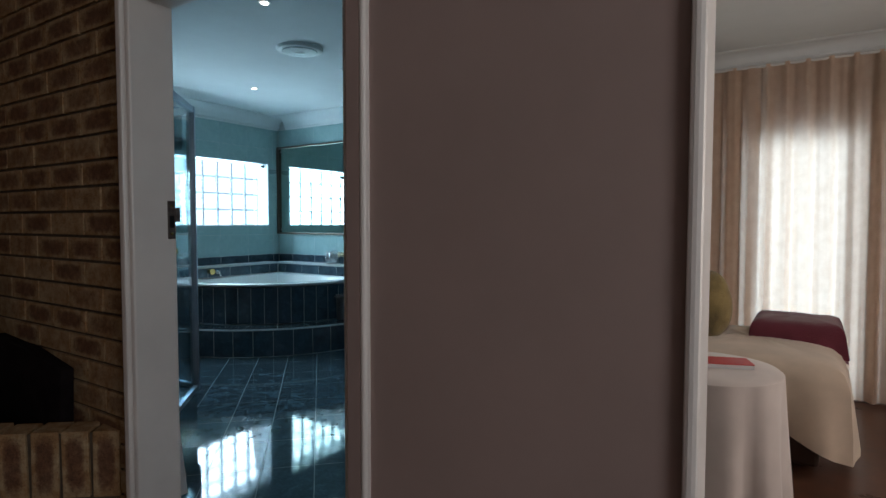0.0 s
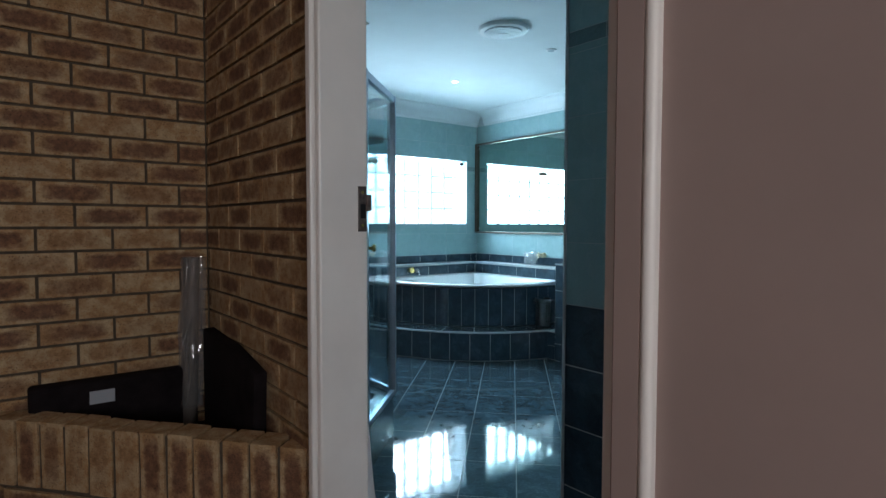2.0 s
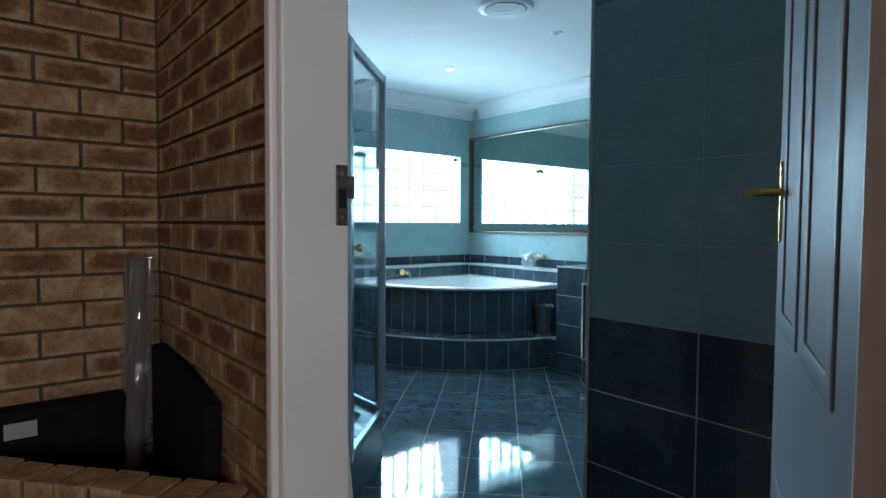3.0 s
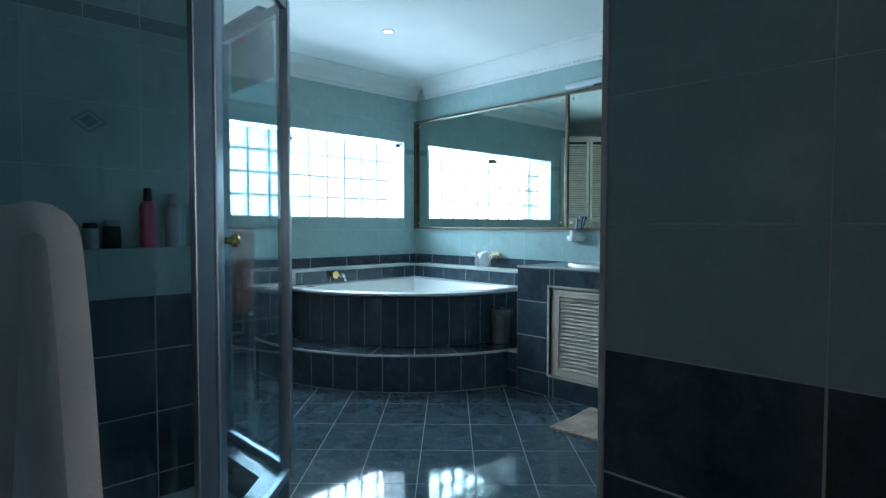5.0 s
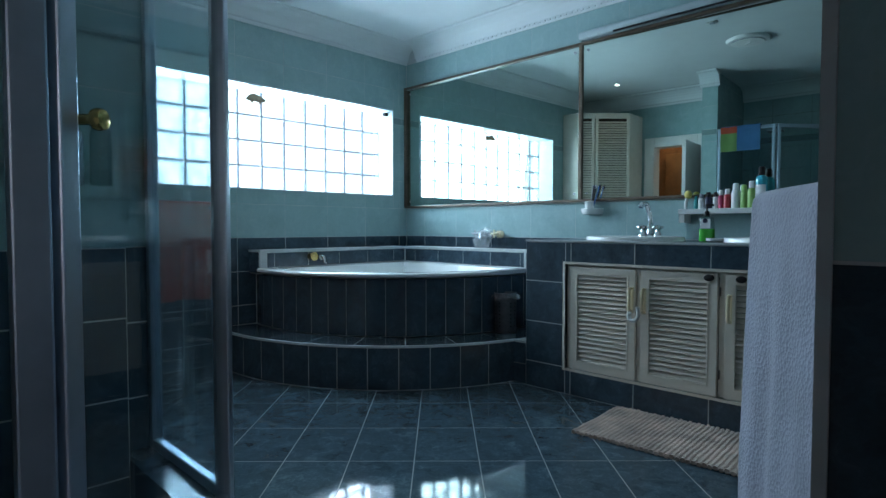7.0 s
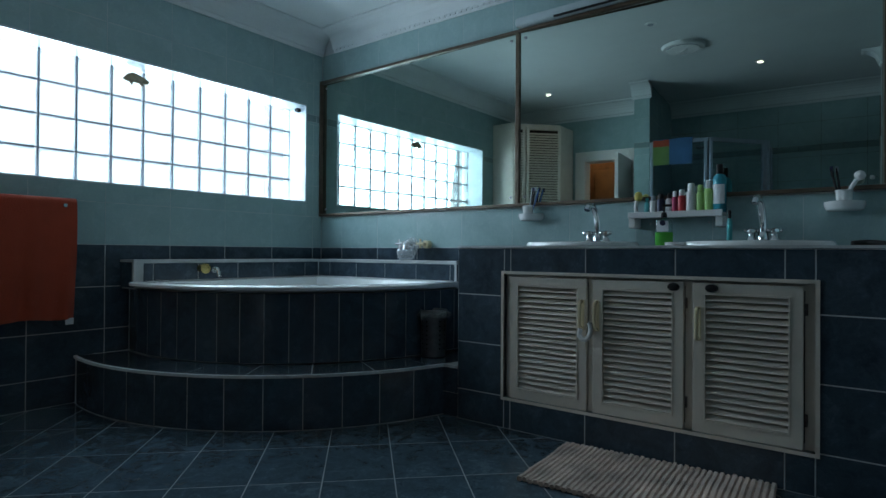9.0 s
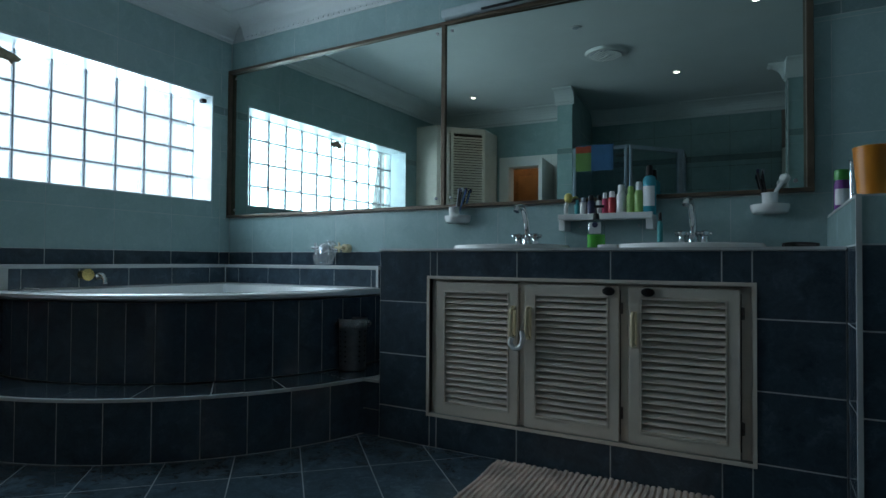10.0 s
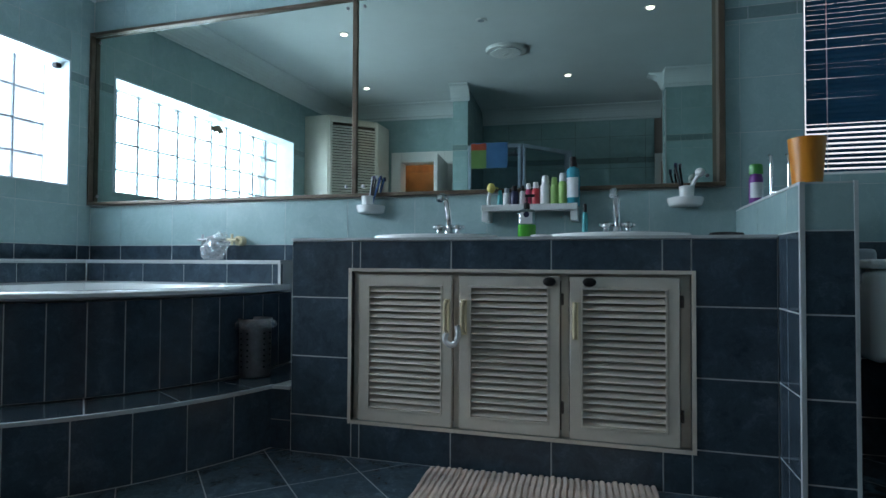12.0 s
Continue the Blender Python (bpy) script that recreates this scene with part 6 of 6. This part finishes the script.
# ---- toilet corner ----
def toilet():
    t = thing("toilet", "white close coupled toilet with grey seat", "toilet", (-1.12, NORTH, 0))
    bm = bmesh.new()
    box(bm, -0.23, 0.23, -0.20, -0.01, 0.42, 0.80)
    bevel(bm, 0.035, 4)
    part("cistern", bm, ENAMEL, t, smooth=True)
    bm = bmesh.new()
    box(bm, -0.24, 0.24, -0.21, -0.005, 0.80, 0.84)
    bevel(bm, 0.012, 3)
    part("lid", bm, ENAMEL, t, smooth=True)
    bm = bmesh.new()
    rings = []
    for s, z, y in ((0.6, 0.0, -0.30), (0.58, 0.15, -0.32), (0.8, 0.30, -0.38), (1.0, 0.385, -0.42), (1.0, 0.40, -0.42), (0.8, 0.40, -0.42), (0.6, 0.25, -0.40)):
        rings.append([bm.verts.new((0.19 * s * math.cos(2 * math.pi * i / 32), y + 0.25 * s * math.sin(2 * math.pi * i / 32), z)) for i in range(32)])
    for a, b in zip(rings, rings[1:]):
        for i in range(32):
            bm.faces.new((a[i], a[(i + 1) % 32], b[(i + 1) % 32], b[i]))
    bm.faces.new(rings[-1])
    part("bowl", bm, ENAMEL, t, smooth=True)
    bm = bmesh.new()
    a = [(0.2 * s * math.cos(2 * math.pi * i / 32), -0.42 + 0.26 * s * math.sin(2 * math.pi * i / 32)) for s in (1.0, 0.6) for i in range(32)]
    lo = [bm.verts.new((x, y, 0.403)) for x, y in a]
    hi = [bm.verts.new((x, y, 0.425)) for x, y in a]
    for i in range(32):
        j = (i + 1) % 32
        bm.faces.new((lo[i], lo[j], hi[j], hi[i]))
        bm.faces.new((lo[32 + j], lo[32 + i], hi[32 + i], hi[32 + j]))
        bm.faces.new((hi[i], hi[j], hi[32 + j], hi[32 + i]))
        bm.faces.new((lo[j], lo[i], lo[32 + i], lo[32 + j]))
    part("seat", bm, WHITE_PLASTIC, t, smooth=True)


toilet()
bm = bmesh.new()
box(bm, -1.372, -1.289, 5.20, NORTH - 0.002, 0.732, 0.885)
bevel(bm, 0.02, 3)
solid("paper_holder", bm, GREY_PL, "grey plastic box on wall beside toilet", "holder", smooth=True)


def blind_window():
    w = thing("window_2", "window with half open dark blue slatted blind", "window", kind="structure")
    bm = bmesh.new()
    for b in ((-1.526, -0.75, 5.42, 5.46, 1.216, 1.25), (-1.526, -0.75, 5.42, 5.46, 2.21, 2.25), (-1.526, -1.49, 5.42, 5.46, 1.25, 2.21), (-0.79, -0.75, 5.42, 5.46, 1.25, 2.21)):
        box(bm, *b)
    part("window_frame", bm, WHITE_PAINT, w)
    slat = bmesh.new()
    seg = 5
    a = []
    for i in range(seg + 1):
        u = -0.0125 + 0.025 * i / seg
        a.append((u, 0.0018 * (1 - (u / 0.0125) ** 2)))
    f = [slat.verts.new((-0.37, y, z)) for y, z in a] + [slat.verts.new((-0.37, y, z - 0.0006)) for y, z in reversed(a)]
    g = [slat.verts.new((0.37, v.co.y, v.co.z)) for v in f]
    for i in range(len(f)):
        j = (i + 1) % len(f)
        slat.faces.new((f[i], f[j], g[j], g[i]))
    slat.faces.new(f)
    slat.faces.new(list(reversed(g)))
    me = finish("slat", slat, BLIND_SLAT)
    z, k = 1.235, 0
    while z < 2.24:
        ob = new("slat", me)
        ob.parent = w
        ob.matrix_world = pose(-1.14, 5.335, z, (75 if z > 1.44 else 46) + random.uniform(-2.5, 2.5), random.uniform(-0.15, 0.15), 0)
        z += 0.0226
    for x in (-1.43, -1.14, -0.85):
        bm = bmesh.new()
        rod(bm, (x, 5.322, 1.225), (x, 5.322, 2.25), 0.0016, 6)
        part("cord", bm, PAPER, w, "white ladder cord")
    bm = bmesh.new()
    box(bm, -1.51, -0.77, 5.325, 5.345, 1.219, 1.230)
    part("bottom_rail", bm, WHITE_PLASTIC, w, "pale bottom rail")


blind_window()


# ---- fireplace corner ----
def brick_fireplace():
    f = thing("brick_hearth", "low brick hearth wall capped with upright bricks", "hearth")
    a, b = Vector((-1.735, 1.205)), Vector((-2.745, 0.385))
    d = (b - a).normalized()
    n = Vector((d.y, -d.x))
    if n.y > 0:
        n = -n
    ang = math.degrees(math.atan2(d.y, d.x))
    ln = (b - a).length
    top = 0.60
    bm = bmesh.new()
    m = Matrix.Translation((a.x, a.y, 0)) @ Matrix(((d.x, n.x, 0), (d.y, n.y, 0), (0, 0, 1))).to_4x4()
    vs = box(bm, 0.0, ln, -0.105, -0.010, 0.001, top - 0.012)
    bmesh.ops.transform(bm, matrix=m, verts=vs)
    part("core", bm, MORTAR, f)
    cb = bmesh.new()
    box(cb, -0.117, 0.117, -0.0445, 0.0445, -0.055, 0.055)
    bevel(cb, 0.004, 2)
    me = finish("brick", cb, BRICK)
    k = int(ln / 0.1015)
    rnd = random.Random(4)
    for i in range(k + 1):
        c = a + d * (0.05 + i * 0.1015) - n * (0.055 + rnd.uniform(-0.004, 0.003))
        ob = new("brick", me)
        ob.parent = f
        ob.matrix_world = Matrix.Translation((c.x, c.y, top - 0.117 + rnd.uniform(-0.003, 0.003))) @ Matrix(((0, d.x, n.x), (0, d.y, n.y), (1, 0, 0))).to_4x4() @ pose(0, 0, 0, rnd.uniform(-0.8, 0.8), 0, rnd.uniform(-0.8, 0.8))
    u = Vector((-d.x, -d.y, 0))
    o = Vector((b.x, b.y, 0)) - Vector((n.x, n.y, 0)) * 0.010
    pieces("brick", f, o, u, (0, 0, 1), ln, 0.0, top - 0.243, BU, BV, 0.0, 0.0, BRICK, (), 0.012, 0.011, 0.5, 0.0016)
    return f


brick_fireplace()

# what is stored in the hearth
# plain black block filling the corner below the stored things
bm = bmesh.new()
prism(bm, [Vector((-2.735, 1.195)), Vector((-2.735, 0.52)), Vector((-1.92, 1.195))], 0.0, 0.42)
solid("hearth_bed", bm, MATT_BLACK, "matt black bed filling the hearth", "hearth bed")
lid = thing("black_box", "long black plastic box lying against brick wall", "box", (-2.695, 0.78, 0.42))
bm = bmesh.new()
box(bm, -0.04, 0.04, -0.235, 0.30, 0, 0.265)
bevel(bm, 0.015, 3)
part("body", bm, MATT_BLACK, lid, smooth=True)
bm = bmesh.new()
v = box(bm, 0.0402, 0.0415, -0.045, 0.04, 0.175, 0.225)
part("sticker", bm, flat("grey white sticker", (0.36, 0.37, 0.40), 0.6), lid, "white printed sticker")
for r, (y0, y1) in enumerate(((-0.035, 0.025), (-0.035, 0.005), (-0.035, 0.015))):
    bm = bmesh.new()
    box(bm, 0.0417, 0.0422, y0, y1, 0.210 - r * 0.011, 0.214 - r * 0.011)
    part("print_line", bm, GREY_PL, lid)
bm = bmesh.new()
prism(bm, [Vector((-2.63, 0.42)), Vector((-2.05, 0.42)), Vector((-2.03, 0.78)), Vector((-2.30, 0.825)), Vector((-2.63, 0.85))], 0, 0.05)
for v in bm.verts:
    v.co = Vector((v.co.x, 1.145 + v.co.z, v.co.y))
bevel(bm, 0.008, 2)
solid("black_board", bm, MATT_BLACK, "black plastic board leaning against brick wall", "board", smooth=True)
tb = thing("wrapped_tube", "grey tube wrapped in clear plastic leaning in corner", "tube", (-2.668, 1.095, 0.42))
bm = bmesh.new()
rod(bm, (0, 0, 0), (0.0, 0.02, 0.725), 0.032, 24)
part("core", bm, plain("grey card tube", (0.10, 0.085, 0.075), 0.7), tb, smooth=True)
bm = bmesh.new()
seg = 40
prev = None
for j in range(25):
    z = 0.10 + 0.63 * j / 24
    ring = []
    for i in range(seg):
        q = 2 * math.pi * i / seg
        r = 0.039 + 0.014 * noise.noise((math.cos(q) * 3, math.sin(q) * 3, z * 9)) + 0.009 * noise.noise((math.cos(q) * 8, math.sin(q) * 8, z * 4))
        if 0.2 < q < 1.0:
            r += 0.025
        ring.append(bm.verts.new((r * math.cos(q), 0.02 * z / 0.64 + r * math.sin(q), z)))
    if prev:
        for i in range(seg):
            bm.faces.new((prev[i], prev[(i + 1) % seg], ring[(i + 1) % seg], ring[i]))
    prev = ring
part("film", bm, FILM, tb, "loose clear plastic wrapping")


# ---- bedroom ----
def curtain():
    c = thing("curtain", "cream gathered curtain lit from behind", "curtain")
    bm = bmesh.new()
    n = 260
    rows = []
    for z in (0.03, 0.7, 1.4, 2.1, 2.5, 2.545):
        row = []
        for i in range(n + 1):
            x = -0.46 + 2.4 * i / n
            g = 0.030 * math.sin(x * 46 + 1.2 * math.sin(x * 7)) + 0.012 * math.sin(x * 91 + z)
            g *= 0.55 + 0.45 * (2.6 - z) / 2.6 if z < 2.5 else 0.5
            row.append(bm.verts.new((x, 5.255 + g, z)))
        rows.append(row)
    for a, b in zip(rows, rows[1:]):
        for i in range(n):
            bm.faces.new((a[i], a[i + 1], b[i + 1], b[i]))
    bmesh.ops.recalc_face_normals(bm, faces=bm.faces[:])
    part("cloth", bm, CURTAIN, c, smooth=True)
    bm = bmesh.new()
    rod(bm, (-0.46, 5.255, 2.535), (2.0, 5.255, 2.535), 0.012)
    part("rail", bm, WHITE_PLASTIC, c)


curtain()


def draped(bm, x0, x1, y0, y1, z0, z1, seed=1, wave=0.02, hang=0.0):
    """Cloth over a block: soft corners, wavy hem."""
    n = 18
    loop = []
    for i in range(n * 4):
        s, t = divmod(i, n)
        u = t / n
        p = [(x0 + (x1 - x0) * u, y0), (x1, y0 + (y1 - y0) * u), (x1 - (x1 - x0) * u, y1), (x0, y1 - (y1 - y0) * u)][s]
        loop.append(Vector(p))
    c = Vector(((x0 + x1) / 2, (y0 + y1) / 2))
    prof = [(0.0, 1.0), (0.25, 0.995), (0.5, 0.985), (0.7, 0.965), (0.84, 0.93), (0.93, 0.86), (0.98, 0.72), (1.0, 0.5), (1.02, 0.25), (1.03, 0.0)]
    prev = None
    for k, (s, h) in enumerate(prof):
        ring = []
        for i, p in enumerate(loop):
            fl = wave * (1 - h) * math.sin(i * 1.15 + seed) if h < 0.9 else 0.006 * noise.noise((p.x * 5, p.y * 5, seed))
            q = c + (p - c) * max(s, 0.001) * (1 + 0.03 * (1 - h))
            out = (p - c).normalized() * fl if h < 0.9 else Vector((0, 0))
            ring.append(bm.verts.new((q.x + out.x, q.y + out.y, z0 + (z1 - z0) * h + (fl if h >= 0.9 else 0) + (0.03 * math.sin(i * 0.5 + seed) if h == 0 else 0) - hang * (1 - h) * ((p.x - x0) / (x1 - x0)) ** 2)))
        if prev:
            for i in range(len(ring)):
                bm.faces.new((prev[i], prev[(i + 1) % len(ring)], ring[(i + 1) % len(ring)], ring[i]))
        prev = ring
    bmesh.ops.remove_doubles(bm, verts=bm.verts[:], dist=0.002)


bed = thing("bed", "bed with cream spread hanging over a dark base", "bed")
bm = bmesh.new()
box(bm, -0.44, 0.34, 3.75, 4.75, 0.02, 0.36)
bevel(bm, 0.02)
part("base", bm, plain("dark brown bed base", (0.07, 0.04, 0.03), 0.7), bed)
bm = bmesh.new()
draped(bm, -0.45, 0.47, 3.62, 4.80, 0.30, 0.62, 3, 0.03, 0.17)
part("bedspread", bm, CREAM_CLOTH, bed, "crumpled cream bedspread", True)
bm = bmesh.new()
draped(bm, -0.04, 0.46, 4.20, 4.72, 0.50, 0.735, 5, 0.012)
solid("folded_blanket", bm, MAROON, "folded maroon blanket at the bed's edge", "blanket", smooth=True)
cu = bmesh.new()
bmesh.ops.create_icosphere(cu, subdivisions=4, radius=0.24)
for v in cu.verts:
    v.co = Vector((v.co.x * 0.75, v.co.y * 0.55, v.co.z * 0.95)) * (1 + 0.10 * noise.noise(v.co * 6))
solid("cushion", cu, OLIVE, "olive patterned cushion leaning on bed", "cushion", smooth=True, at=(-0.30, 4.15, 0.80))
tab = thing("bedside_table", "round bedside table under white floor-length cloth", "table", (-0.10, 2.90, 0))
bm = bmesh.new()
seg = 72
prev = None
for r, z in ((0.001, 0.70), (0.20, 0.70), (0.285, 0.698), (0.30, 0.685), (0.305, 0.5), (0.315, 0.25), (0.325, 0.015)):
    ring = []
    for i in range(seg):
        q = 2 * math.pi * i / seg
        w = 0.05 * (0.69 - z) * (math.sin(9 * q) + 0.4 * math.sin(17 * q + 1)) if z < 0.68 else 0
        ring.append(bm.verts.new(((r + w) * math.cos(q), (r + w) * math.sin(q), z)))
    if prev:
        for i in range(seg):
            bm.faces.new((prev[i], prev[(i + 1) % seg], ring[(i + 1) % seg], ring[i]))
    prev = ring
bmesh.ops.remove_doubles(bm, verts=bm.verts[:], dist=0.003)
part("tablecloth", bm, WHITE_CLOTH, tab, "white tablecloth in soft folds", True)
bm = bmesh.new()
cyl(bm, 0, 0, 0.01, 0.695, 0.12, seg=20)
part("stand", bm, WOOD, tab)
bk = thing("paperback", "red covered paperback lying on table", "book", (-0.03, 2.92, 0.702), 20)
bm = bmesh.new()
box(bm, -0.10, 0.10, -0.065, 0.065, 0, 0.018)
part("pages", bm, PAPER, bk)
bm = bmesh.new()
box(bm, -0.103, 0.103, -0.068, 0.068, 0.018, 0.021)
part("cover", bm, RED_PL, bk, "red and orange cover")


# ---- small decor tiles ----
def decor_tile(at, turn):
    """A diamond tile with a raised rim and a lozenge in its middle."""
    d = thing("decor_tile", "small grey patterned diamond tile on aqua wall", "tile", at, turn, kind="structure")
    for nm, w, y, m in (("rim", 0.062, 0.003, BORDER_TILE), ("field", 0.050, 0.0045, LIGHT_TILE), ("lozenge", 0.034, 0.0055, BORDER_TILE)):
        bm = bmesh.new()
        a = [bm.verts.new((x * w, -y, z * w * 0.75)) for x, z in ((-1, 0), (0, -1), (1, 0), (0, 1))]
        b = [bm.verts.new((v.co.x, 0.0, v.co.z)) for v in a]
        bm.faces.new(a)
        for i in range(4):
            bm.faces.new((a[i], b[i], b[(i + 1) % 4], a[(i + 1) % 4]))
        bmesh.ops.recalc_face_normals(bm, faces=bm.faces[:])
        part(nm, bm, m, d)


decor_tile((-3.5975, 1.84, 1.61), 90)
